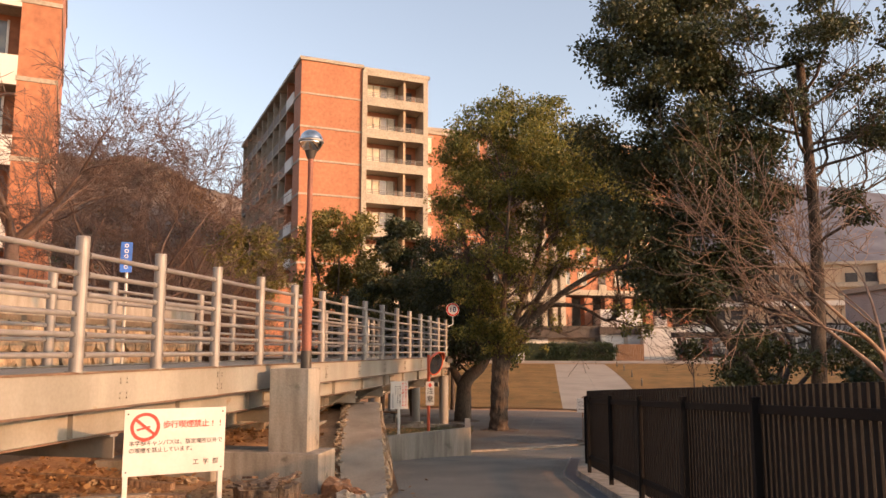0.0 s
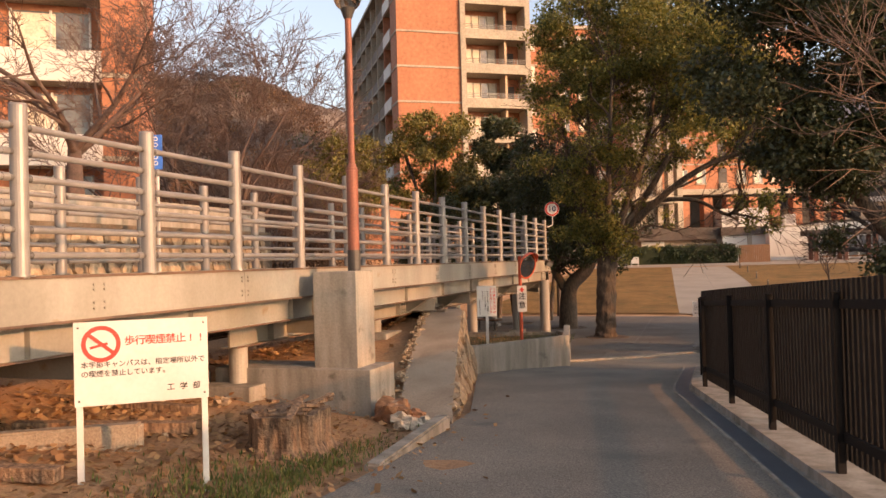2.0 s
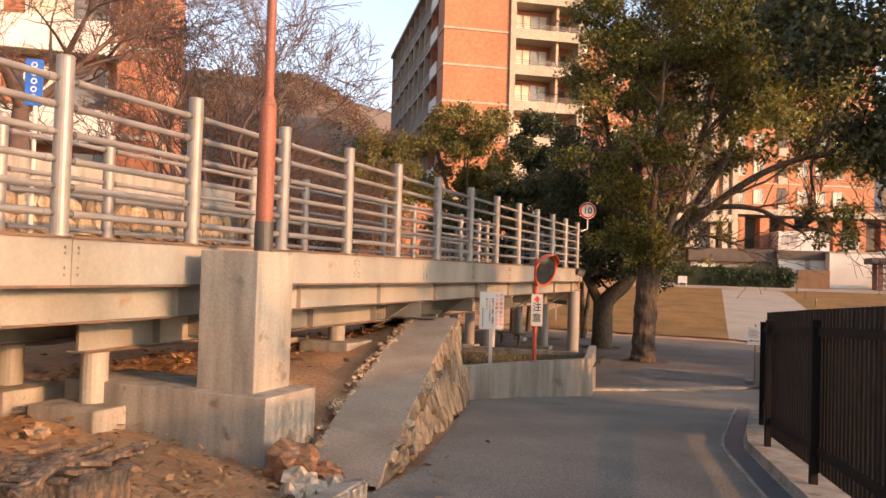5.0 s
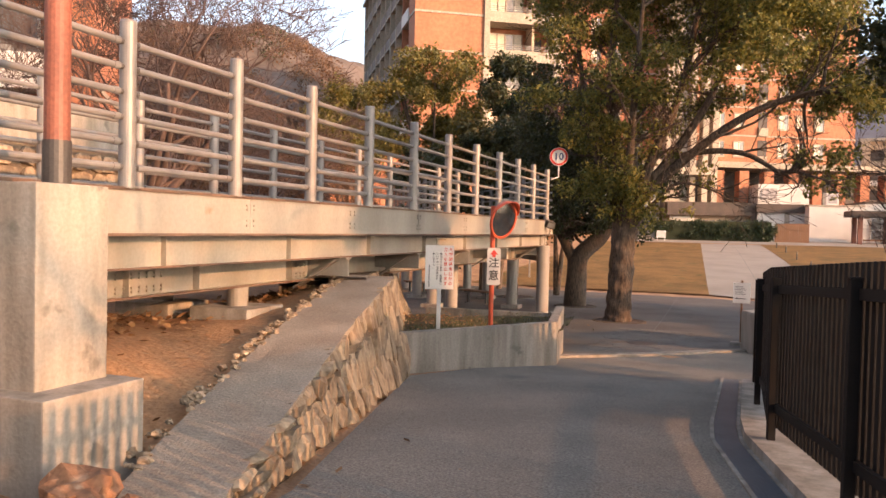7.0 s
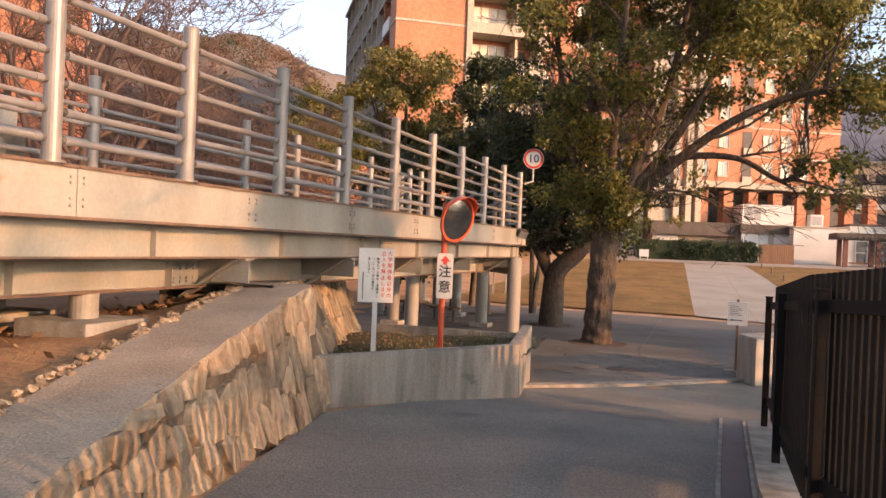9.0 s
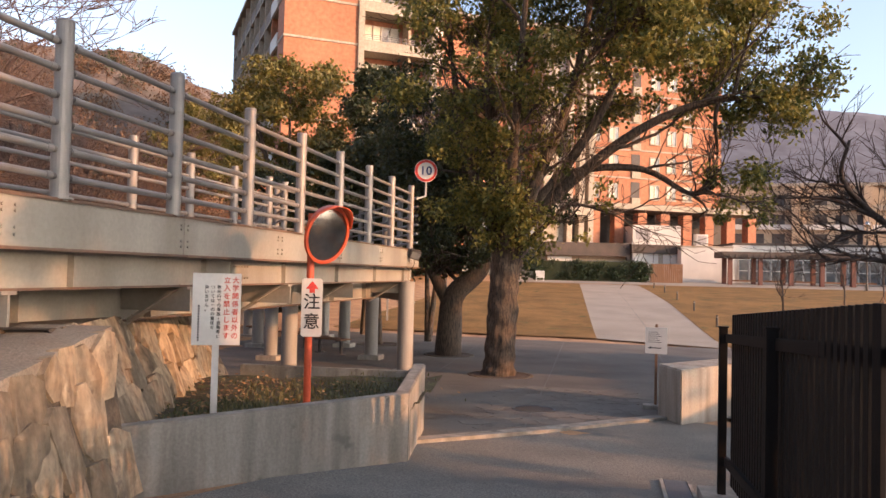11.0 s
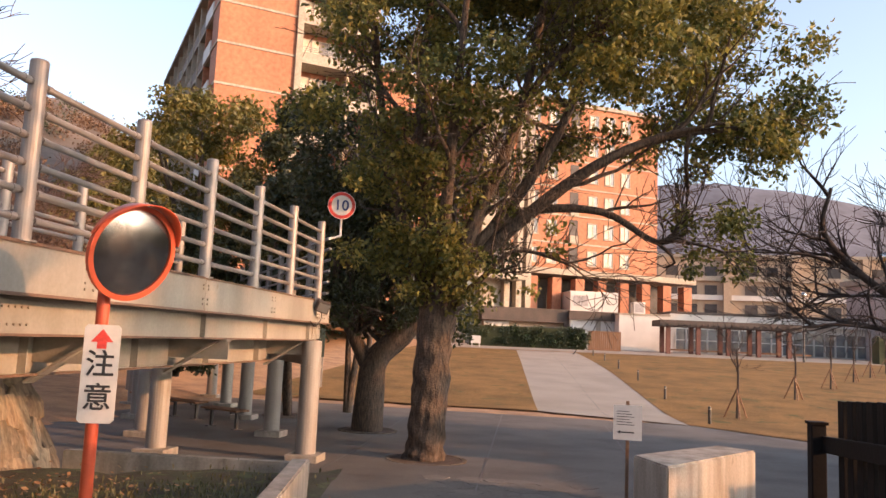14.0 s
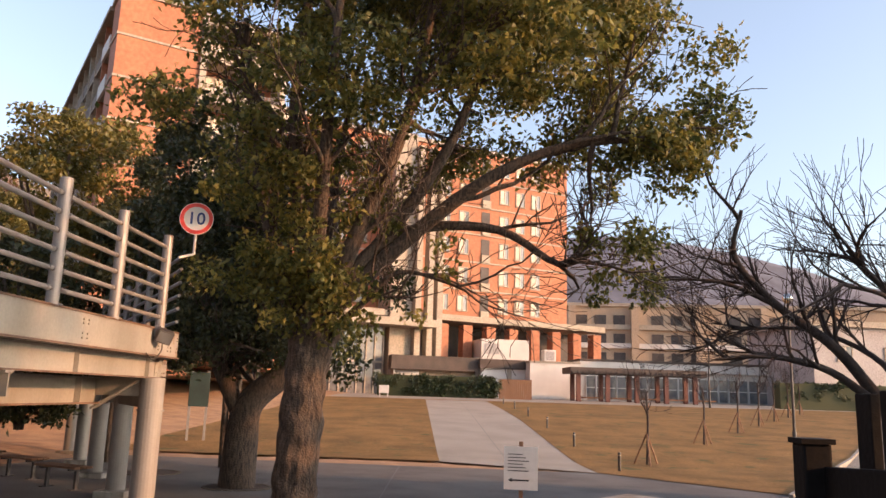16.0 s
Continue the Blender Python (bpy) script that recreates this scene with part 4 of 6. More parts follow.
def caution_mirror():
    x, y = -3.56, 19.68
    z0 = -0.82
    s = thing("traffic_mirror", "orange-rimmed round traffic mirror on an orange pole", "traffic mirror")
    part("pole", rod((x, y, z0 - 0.2), (x, y, 1.32), 0.038, sides=20), ORANGE, s)
    m = facing(x + 0.185, y - 0.05, 1.1, (0.91, -0.41)) @ pose(0, 0, 0, 14)
    bm = bmesh.new()
    n = 40
    rings = []
    for r, z in ((0.0, 0.045), (0.1, 0.041), (0.2, 0.028), (0.275, 0.008)):
        rings.append([bm.verts.new((math.cos(2 * math.pi * i / n) * r, math.sin(2 * math.pi * i / n) * r, z)) for i in range(n)] if r else [bm.verts.new((0, 0, z))])
    for i in range(n):
        bm.faces.new((rings[0][0], rings[1][i], rings[1][(i + 1) % n]))
    for a, b in zip(rings[1:], rings[2:]):
        for i in range(n):
            bm.faces.new((a[i], b[i], b[(i + 1) % n], a[(i + 1) % n]))
    bmesh.ops.recalc_face_normals(bm, faces=bm.faces[:])
    bm.transform(m)
    part("mirror", bm, MIRRORM, s, "slightly convex mirror face", True)
    part("rim", ring(0.268, 0.3, 0.03, m @ pose(0, 0, -0.01)), ORANGE, s)
    bk = bmesh.new()
    bmesh.ops.create_cone(bk, cap_ends=True, segments=40, radius1=0.15, radius2=0.295, depth=0.05)
    bk.transform(m @ pose(0, 0, -0.036))
    part("back_shell", bk, ORANGE, s)
    hood = bmesh.new()                                          # eyebrow over the upper rim
    prev = None
    for i in range(19):
        a = radians(15 + 150 * i / 18)
        w = 0.12 * math.sin(math.pi * i / 18) + 0.02
        q = [hood.verts.new((math.cos(a) * r, math.sin(a) * r, z)) for r, z in ((0.302, -0.01), (0.318, w), (0.325, w), (0.31, -0.01))]
        if prev:
            for k in range(4):
                hood.faces.new((prev[k], prev[(k + 1) % 4], q[(k + 1) % 4], q[k]))
        prev = q
    bmesh.ops.recalc_face_normals(hood, faces=hood.faces[:])
    hood.transform(m)
    part("hood", hood, ORANGE, s, "orange sun hood", True)
    part("bracket", box(-0.03, 0.03, -0.05, 0.05, -0.19, -0.05, 0.004, m=m), DARKMETAL, s)
    ms = facing(x + 0.045, y - 0.05, 0.36, (0.3, -0.95))
    sg = part("caution_plate", prism([(-0.105, -0.275), (-0.085, -0.295), (0.085, -0.295), (0.105, -0.275), (0.105, 0.275), (0.085, 0.295), (-0.085, 0.295), (-0.105, 0.275)], -0.006, 0.002), WHITE, s, "white plate lettered caution in black")
    sg.data.transform(ms)
    ar = bmesh.new()
    ar.faces.new([ar.verts.new((px, py, 0.004)) for px, py in ((0, 0.27), (-0.065, 0.19), (-0.028, 0.19), (-0.028, 0.15), (0.028, 0.15), (0.028, 0.19), (0.065, 0.19))])
    ar.transform(ms)
    part("arrow", ar, REDINK, sg)
    column_text("注意", 0.17, 0.2, INK, ms @ pose(0, 0, 0.004), 0, 0.05, sg)


def notice_board():
    x, y = -4.1, 18.75
    m = facing(x, y, 0.36, (0.42, -0.9))
    s = thing("notice_sign", "white notice board with red and black vertical writing", "sign")
    part("board", box(-0.215, 0.215, -0.33, 0.33, -0.01, 0.003, 0.002, m=m), WHITE, s)
    part("post", box(-0.03, 0.03, -1.2, 0.28, -0.05, -0.011, 0.003, m=m), WHITE, s)
    column_text("大学関係者以外の", 0.062, 0.073, REDINK, m @ pose(0, 0, 0.005), 0.165, 0.265, s)
    column_text("立入を禁止します", 0.062, 0.073, REDINK, m @ pose(0, 0, 0.005), 0.09, 0.265, s)
    column_text("敷地内での事故・盗難等に", 0.038, 0.041, INK, m @ pose(0, 0, 0.005), 0.02, 0.2, s)
    column_text("ついては一切の責任を", 0.038, 0.041, INK, m @ pose(0, 0, 0.005), -0.035, 0.2, s)
    column_text("負いません。", 0.038, 0.041, INK, m @ pose(0, 0, 0.005), -0.09, 0.2, s)
    for i in range(14):
        part("small_writing", box(-0.165, -0.148, 0.02 - 0.024 * i, 0.036 - 0.024 * i, 0.003, 0.005, m=m), INK, s)


def speed_sign():
    x, y, z = -4.36, 28.25, 2.92
    m = facing(x, y, z, (0.3, -0.95))
    s = thing("speed_limit_sign", "round white speed limit sign, red rim, number 10", "road sign")
    bm = bmesh.new()
    bmesh.ops.create_cone(bm, cap_ends=True, segments=40, radius1=0.245, radius2=0.245, depth=0.012)
    bm.transform(m)
    part("disc", bm, WHITE, s)
    part("rim", ring(0.18, 0.235, 0.004, m @ pose(0, 0, 0.007)), REDINK, s)
    row_text("10", 0.26, 0.135, material("blue_lettering", (0.03, 0.05, 0.16), None, 5, 0.5, bump=0), m @ pose(0, 0, 0.008), -0.07, -0.005, s)
    arm = rod((x, y + 0.02, z - 0.15), (x, y + 0.02, z - 0.55), 0.02, sides=10)
    rod((x, y + 0.02, z - 0.54), (-4.52, 28.1, z - 0.62), 0.02, sides=10, bm=arm)
    part("bracket", arm, WHITEPAINT, s)


def small_board():
    x, y = 0.24, 25.05
    s = thing("direction_board", "small white paper notice on a thin wooden stake", "sign")
    z = profile(y)
    m = facing(x, y, z + 1.1, (-0.15, -1))
    part("board", box(-0.17, 0.17, -0.21, 0.21, -0.008, 0.004, m=m), WHITE, s)
    part("stake", box(-0.02, 0.02, -1.15, 0.26, -0.035, -0.009, 0.003, m=m), WOOD, s)
    for i in range(6):
        part("writing", box(-0.13, 0.02 + 0.03 * (i % 3), 0.13 - i * 0.032, 0.138 - i * 0.032, 0.004, 0.006, m=m), INK, s)
    part("arrow", box(-0.1, 0.08, -0.125, -0.11, 0.004, 0.006, m=m), INK, s)
    hd = bmesh.new()
    bmesh.ops.contextual_create(hd, geom=[hd.verts.new(v) for v in ((-0.13, -0.1175, 0.006), (-0.085, -0.095, 0.006), (-0.085, -0.14, 0.006))])
    hd.transform(m)
    part("arrow_head", hd, INK, s)
    part("foot", box(x - 0.2, x + 0.14, y - 0.1, y + 0.12, z, z + 0.08, 0.02), CONCRETE, s)


def blue_banner():
    s = thing("blue_banner_sign", "tall blue sign with white characters on a pale post", "sign")
    x, y = -7.05, 11.75
    m = facing(x, y, 2.95, (0.55, -0.83))
    part("panel", box(-0.09, 0.09, -0.26, 0.24, -0.015, 0.005, 0.003, m=m), BLUE, s)
    part("post", rod((x, y + 0.03, 0.2), (x, y + 0.03, 3.15), 0.025, sides=10), WHITEPAINT, s)
    for i in range(5):
        part("character", ring(0.02, 0.034, 0.002, m @ pose(0, 0.18 - i * 0.088, 0.005), 8), WHITE, s)


def park_board():
    """The information board under the trees beyond the bridge."""
    x, y = -9.8, 46.0
    z = profile(y)
    m = facing(x, y, z + 2.0, (0.35, -0.94))
    s = thing("park_board", "dark green information board on two pale steel posts", "sign")
    part("panel", box(-0.36, 0.36, -0.75, 0.5, -0.03, 0.01, 0.006, m=m), BOARDGREEN, s)
    for px in (-0.3, 0.3):
        part("post", box(px - 0.045, px + 0.045, -2.05, 0.56, -0.11, -0.031, 0.005, m=m), RAIL, s)


park_board()
no_smoking_sign()
caution_mirror()
notice_board()
speed_sign()
small_board()
blue_banner()


# ---- loose things near the road ----
def stump():
    x, y = -3.35, 8.9
    s = thing("tree_stump", "split weathered tree stump with shaggy bark", "stump")
    z0 = land(x, y) - 0.08
    bm = bmesh.new()
    n = 48
    rows2 = []
    for k, (z, r) in enumerate(((0, 0.52), (0.06, 0.42), (0.15, 0.36), (0.32, 0.35), (0.43, 0.36))):
        q = []
        for i in range(n):
            a = 2 * math.pi * i / n
            rr = r * (1 + 0.2 * noise.noise(Vector((math.cos(a) * 2.5, math.sin(a) * 2.5, z * 0.8))) + 0.22 * abs(noise.noise(Vector((math.cos(a) * 9, math.sin(a) * 9, z * 0.7)))))
            q.append(bm.verts.new((x + math.cos(a) * rr, y + math.sin(a) * rr, z0 + z + (0.05 * noise.noise(Vector((a * 3, 0, 3))) if k == 4 else 0))))
        rows2.append(q)
    for a, b in zip(rows2, rows2[1:]):
        for i in range(n):
            bm.faces.new((a[i], a[(i + 1) % n], b[(i + 1) % n], b[i]))
    c = bm.verts.new((x, y, z0 + 0.39))
    for i in range(n):
        bm.faces.new((rows2[-1][i], rows2[-1][(i + 1) % n], c))
    part("trunk_base", bm, STUMPWOOD, s)
    r2 = random.Random(3)
    for i in range(14):
        a = r2.uniform(0, 6.28)
        l = r2.uniform(0.1, 0.26)
        px, py = x + r2.uniform(-0.3, 0.3), y + r2.uniform(-0.28, 0.28)
        part("bark_piece", box(-l, l, -0.035, 0.035, -0.012, 0.012, 0.005, m=pose(px, py, z0 + 0.42 + 0.012 * i * 0.4, r2.uniform(-12, 12), r2.uniform(-12, 12), math.degrees(a))), STUMPWOOD, s)


stump()


def rock(c, r, seed, name="rock", label="small grey-brown loose rock"):
    ob = link_mesh(name, ball(c, r, sub=2, squash=(1.0, 0.8, 0.65), rough=0.7, seed=seed), STONE)
    return tagged(ob, label, "rock", "loose rocks along the bank")


r3 = random.Random(11)
for i in range(150):                                             # rocks along the cap's inner edge
    t = r3.uniform(0.08, 0.95)
    tp = wall_top(t)
    wd = float(np.interp(t, [0, 0.3, 1], [0.6, 0.68, 0.66]))
    r = r3.uniform(0.015, 0.05)
    rock((tp.x - wd - r3.uniform(-0.02, 0.14), tp.y - 0.1, tp.z + r * 0.25), r, i)
for i in range(26):                                             # heap where the cap meets the road
    r = r3.uniform(0.03, 0.08)
    x, y = -2.55 - r3.uniform(0, 0.75), 10.95 + r3.uniform(-0.35, 0.3)
    rock((x, y, land(x, y) + r * 0.3), r, 200 + i)
for i, (x, y, r) in enumerate(((-2.95, 10.78, 0.12), (-2.78, 10.66, 0.1), (-2.7, 10.86, 0.09), (-2.86, 10.52, 0.08), (-2.6, 10.7, 0.07))):
    tagged(link_mesh("pale_rock", ball((x, y, land(x, y) + r * 0.35), r, sub=2, squash=(1.1, 0.9, 0.75), rough=0.9, seed=60 + i), WHITEROCK), "pale broken rock at the foot of the stone wall", "rock", "pale rocks by the lane")
for i in range(14):                                             # stones beside the earth under the bridge
    r = r3.uniform(0.03, 0.09)
    x, y = -5.2 + r3.uniform(-0.9, 1.0), 9.6 + r3.uniform(-1.6, 1.0)
    rock((x, y, land(x, y) + r * 0.3), r, 300 + i)
bo = link_mesh("boulder", ball((-3.12, 10.95, land(-3.12, 10.95) + 0.1), 0.2, sub=3, squash=(1.1, 0.9, 0.8), rough=0.6, seed=41), ROCKM)
tagged(bo, "rust-brown boulder beside the pier footing", "rock")
bo = link_mesh("boulder", ball((-2.88, 11.05, land(-2.88, 11.05) + 0.05), 0.13, sub=3, squash=(1.2, 0.8, 0.6), rough=0.6, seed=44), ROCKM)
tagged(bo, "flat orange-brown rock beside the boulder", "rock")
for i, (x, y, a, l) in enumerate(((-4.9, 8.3, 25, 1.6), (-5.4, 7.4, 40, 1.9), (-4.6, 6.6, 15, 1.4), (-5.9, 9.4, 5, 2.2))):
    tagged(link_mesh("timber", box(-l / 2, l / 2, -0.07, 0.07, 0, 0.1, 0.01, m=pose(x, y, land(x, y) - 0.03, 0, 3, a)), STUMPWOOD), "old brown timber lying on the earth bank", "timber", "timbers under the bridge")
structure("edging_kerb", prism([(-2.28, 8.6), (-2.36, 10.75), (-2.52, 10.75), (-2.44, 8.6)], -1, -0.47, 0.02), CONCRETE, "low concrete edging between earth and lane", "kerb")
structure("bank_kerb", prism([(-5.6, 7.0), (-4.2, 7.9), (-4.25, 8.05), (-5.65, 7.15)], -0.8, -0.06, 0.02), CAPM, "low broken concrete edging on the bank", "kerb")


def bench(x, y, a):
    b = thing("bench", "dark backless park bench on two iron legs", "bench", "benches under the bridge")
    z = profile(y)
    m = pose(x, y, z, 0, 0, a)
    for k in range(3):
        part("seat_slat", box(-0.6, 0.6, -0.19 + 0.13 * k, -0.07 + 0.13 * k, 0.4, 0.44, 0.006, m=m), WOOD, b)
    for sx in (-0.42, 0.42):
        bm2 = box(sx - 0.03, sx + 0.03, -0.03, 0.03, 0.02, 0.4, m=m)
        box(sx - 0.03, sx + 0.03, -0.18, 0.18, 0.36, 0.4, bm=bm2, m=m)
        box(sx - 0.05, sx + 0.05, -0.12, 0.12, 0, 0.03, bm=bm2, m=m)
        part("leg", bm2, DARKMETAL, b)


for x, y in ((-7.75, 32.0), (-9.4, 33.6), (-11.2, 35.2)):
    bench(x, y, -28)


def manhole():
    x, y = -1.62, 24.2
    z = profile(y) + 0.012
    s = thing("manhole_cover", "round dark cast-iron manhole cover in the plaza", "manhole", kind="structure")
    part("cover", rod((x, y, z - 0.05), (x, y, z + 0.008), 0.29, sides=36), DARKMETAL, s)
    part("rim", ring(0.295, 0.33, 0.05, pose(x, y, z - 0.038)), GUTTER, s)


manhole()


def bollard(x, y):
    b = thing("bollard_light", "short dark cylindrical path bollard", "bollard", "bollards along the path")
    z = profile(y)
    part("shaft", rod((x, y, z - 0.05), (x, y, z + 0.46), 0.05, sides=16), DARKMETAL, b)
    part("lens", rod((x, y, z + 0.46), (x, y, z + 0.5), 0.045, sides=16), FRAME, b)
    part("cap", rod((x, y, z + 0.5), (x, y, z + 0.56), 0.055, 0.045, 16), DARKMETAL, b)


for x, y in ((4.5, 40.4), (4.4, 48.2), (4.3, 56), (4.1, 63.5), (3.9, 71), (3.6, 78)):
    bollard(x, y)


def park_lamp(x, y, h):
    b = thing("park_lamp", "slim dark lamp post with a small globe on the lawn", "street lamp", "lamps on the lawn")
    z = profile(y)
    part("pole", rod((x, y, z - 0.1), (x, y, z + h), 0.07, 0.05, 14), DARKMETAL, b)
    part("base", rod((x, y, z - 0.05), (x, y, z + 0.5), 0.1, sides=14), DARKMETAL, b)
    part("globe", ball((x, y, z + h + 0.2), 0.24, sub=3), CHROME, b, smooth=True)


park_lamp(15.0, 52.8, 6.3)
park_lamp(21.5, 84.0, 5.5)
wb = thing("standing_board", "small white information board at the lawn's edge", "sign")
zz = profile(88)
part("panel", box(-7.0, -6.1, 88, 88.06, zz + 0.35, zz + 1.05, 0.01), WHITE, wb)
for x in (-6.9, -6.2):
    part("leg", box(x - 0.04, x + 0.04, 88.06, 88.12, zz - 0.05, zz + 1.0), WHITE, wb)


def litter(name, label, count, size, mat, seed, spots, lift=0.0, stand=0.0):
    """Fallen leaves or blades lying on the ground in patches; spots give x, y, spread and a height or None."""
    rr = np.random.default_rng(seed)
    vs = []
    for i in range(count):
        cx, cy, sx, sy, z = spots[rr.integers(len(spots))]
        x, y = cx + rr.normal() * sx, cy + rr.normal() * sy
        h = (land(x, y) if z is None else z) + lift + 0.02 * rr.random()
        a = rr.random() * 6.28
        s2 = size * (0.5 + rr.random())
        if stand:
            d = Vector((math.cos(a) * 0.35, math.sin(a) * 0.35, 1)).normalized() * s2 * stand
            e = Vector((-math.sin(a), math.cos(a), 0)) * s2 * 0.12
        else:
            d = Vector((math.cos(a), math.sin(a), rr.normal() * 0.3)) * s2
            e = Vector((-math.sin(a), math.cos(a), rr.normal() * 0.4)) * s2 * 0.35
        p = Vector((x, y, h))
        vs += [p, p + d * 0.5 + e, p + d, p + d * 0.5 - e]
    me = bpy.data.meshes.new(name)
    me.from_pydata([tuple(v) for v in vs], [], [(4 * i, 4 * i + 1, 4 * i + 2, 4 * i + 3) for i in range(count)])
    me.materials.append(mat)
    return tagged(new(name, me), label, name.replace("_", " "), kind="stuff")


litter("leaf_litter", "dry brown fallen leaves under the footbridge and on the bank", 6000, 0.075, LEAF_DRY, 5, [(-5.3, 8.5, 0.8, 1.5, None), (-6.2, 11.5, 0.6, 1.6, None), (-6.2, 14.5, 0.4, 1.5, None), (-5.9, 16.6, 0.3, 0.6, None), (-4.4, 8.0, 0.9, 1.5, None), (-6.5, 6.0, 1.0, 2.0, None)])
litter("bank_twigs", "dead leaves and twigs scattered over the earth bank", 1800, 0.06, LEAF_DRY, 6, [(-3.4, 9.2, 0.6, 1.4, None), (-3.2, 7.0, 0.6, 1.5, None)])
litter("bank_grass", "short dull green grass along the edge of the lane", 3600, 0.05, GRASS_BANK, 7, [(-2.75, 8.3, 0.14, 0.7, None), (-2.7, 6.8, 0.15, 0.9, None), (-3.1, 7.4, 0.3, 0.5, None)], 0.0, 1.0)
litter("planter_leaves", "dead leaves lying in the planter bed", 600, 0.045, LEAF_DRY, 8, [(-4.6, 19.6, 0.4, 0.7, -0.68), (-4.2, 20.6, 0.8, 0.8, -0.72), (-5.2, 21.6, 0.6, 0.6, -0.8)], 0.02)
litter("planter_grass", "low weeds and moss tufts in the planter bed", 2600, 0.06, GRASS, 9, [(-4.3, 19.4, 0.25, 0.35, -0.7), (-3.9, 20.2, 0.4, 0.35, -0.72), (-4.3, 21.2, 0.6, 0.4, -0.76), (-3.6, 21.6, 0.3, 0.6, -0.76)], 0.0, 0.8)


def tree_pit(x, y, r):
    z = profile(y) + 0.013
    p = thing("tree_pit", "round bed of dark soil with a stone rim", "tree pit", "tree pits in the plaza", kind="structure")
    part("soil", rod((x, y, z - 0.05), (x, y, z + 0.012), r, sides=36), PIT, p)
    for i in range(20):
        a = 2 * math.pi * i / 20
        m = pose(x + math.cos(a) * (r + 0.045), y + math.sin(a) * (r + 0.045), z + 0.004, 0, 0, math.degrees(a))
        part("rim_stone", box(-0.04, 0.04, -r * 0.15, r * 0.15, -0.03, 0.016, 0.006, m=m), MORTAR, p)


tree_pit(-2.75, 28.9, 0.62)
tree_pit(-4.72, 33.1, 0.6)
tree_pit(-7.4, 35.5, 0.6)
jt = thing("plaza_joints", "thin dark joints cut in the plaza concrete", "joints", kind="structure")
for a, b in (((-3.0, 23.6), (-1.4, 21.9)), ((-3.0, 22.6), (0.2, 28.6)), ((-8, 26.4), (3, 26.9)), ((-8, 30.8), (5, 31.4)), ((-8, 35), (5, 35.6)), ((0.9, 26.5), (1.1, 38)), ((-4.0, 24), (-4.6, 40)), ((-1.6, 22.3), (-1.9, 40)), ((1.5, 41), (0.2, 82)), *(((-0.75 - 0.04 * k, 44 + 4.5 * k), (3.7 - 0.03 * k, 43.2 + 4.5 * k)) for k in range(9))):
    a, b = Vector(a), Vector(b)
    n = max(2, int((b - a).length / 0.6))
    bm = bmesh.new()
    e = Vector((-(b - a).y, (b - a).x)).normalized() * 0.011
    prev = None
    for i in range(n + 1):
        p = a.lerp(b, i / n)
        q = [bm.verts.new((v.x, v.y, profile(v.y) + (0.0165 if v.y < 39.5 else 0.026))) for v in (p - e, p + e)]
        if prev:
            bm.faces.new((prev[0], q[0], q[1], prev[1]))
        prev = q
    part("joint", bm, DARKMETAL, jt)
pv = random.Random(4)                                            # stamped crazy paving by the entrance
paving = thing("crazy_paving", "stamped irregular paving stones beside the kerb", "paving", kind="structure")
for i in range(15):
    for j in range(9):
        x = -2.3 + 0.42 * j + 0.2 * (i % 2) + pv.uniform(-0.06, 0.06)
        y = 21.9 + 0.36 * i + pv.uniform(-0.05, 0.05)
        if y < 21.5 + (x + 2.5) * 1.08 or x > 0.2 or y > 27 or math.hypot(x + 1.62, y - 24.2) < 0.5:
            continue
        k = pv.randint(5, 6)
        r0 = pv.uniform(0, 6.28)
        pts = [(x + math.cos(r0 + 6.283 * q / k) * 0.225 * pv.uniform(0.9, 1.1), y + math.sin(r0 + 6.283 * q / k) * 0.2 * pv.uniform(0.9, 1.1)) for q in range(k)]
        part("paving_stone", prism(pts, profile(y) - 0.03, profile(y) + 0.019), PANELM, paving)

kl = [Vector(p) for p in ((7.0, 34.8), (14.5, 47), (21.8, 59), (28.8, 72.5), (35.8, 86))]
lk = thing("lawn_kerb", "pale concrete kerb along the lawn and the drive", "kerb", kind="structure")
for a, b in zip(kl, kl[1:]):
    d = Vector(((b - a).y, -(b - a).x)).normalized() * 0.11
    kb = prism([tuple(a), tuple(b), tuple(b + d), tuple(a + d)], -0.2, 0.07)
    for v in kb.verts:
        v.co.z += profile(v.co.y)
    part("kerb_stone", kb, CONCRETE, lk)


# ---- trees ----
def limb_clumps(ends, rng, n, spread, r):
    out = []
    for e in ends:
        for k in range(n):
            c = Vector(e) + Vector((rng.gauss(0, spread), rng.gauss(0, spread), rng.gauss(0, spread * 0.7)))
            s = r * rng.uniform(0.6, 1.25)
            out.append((tuple(c), (s * 1.15, s * 1.15, s * 0.8)))
    return out


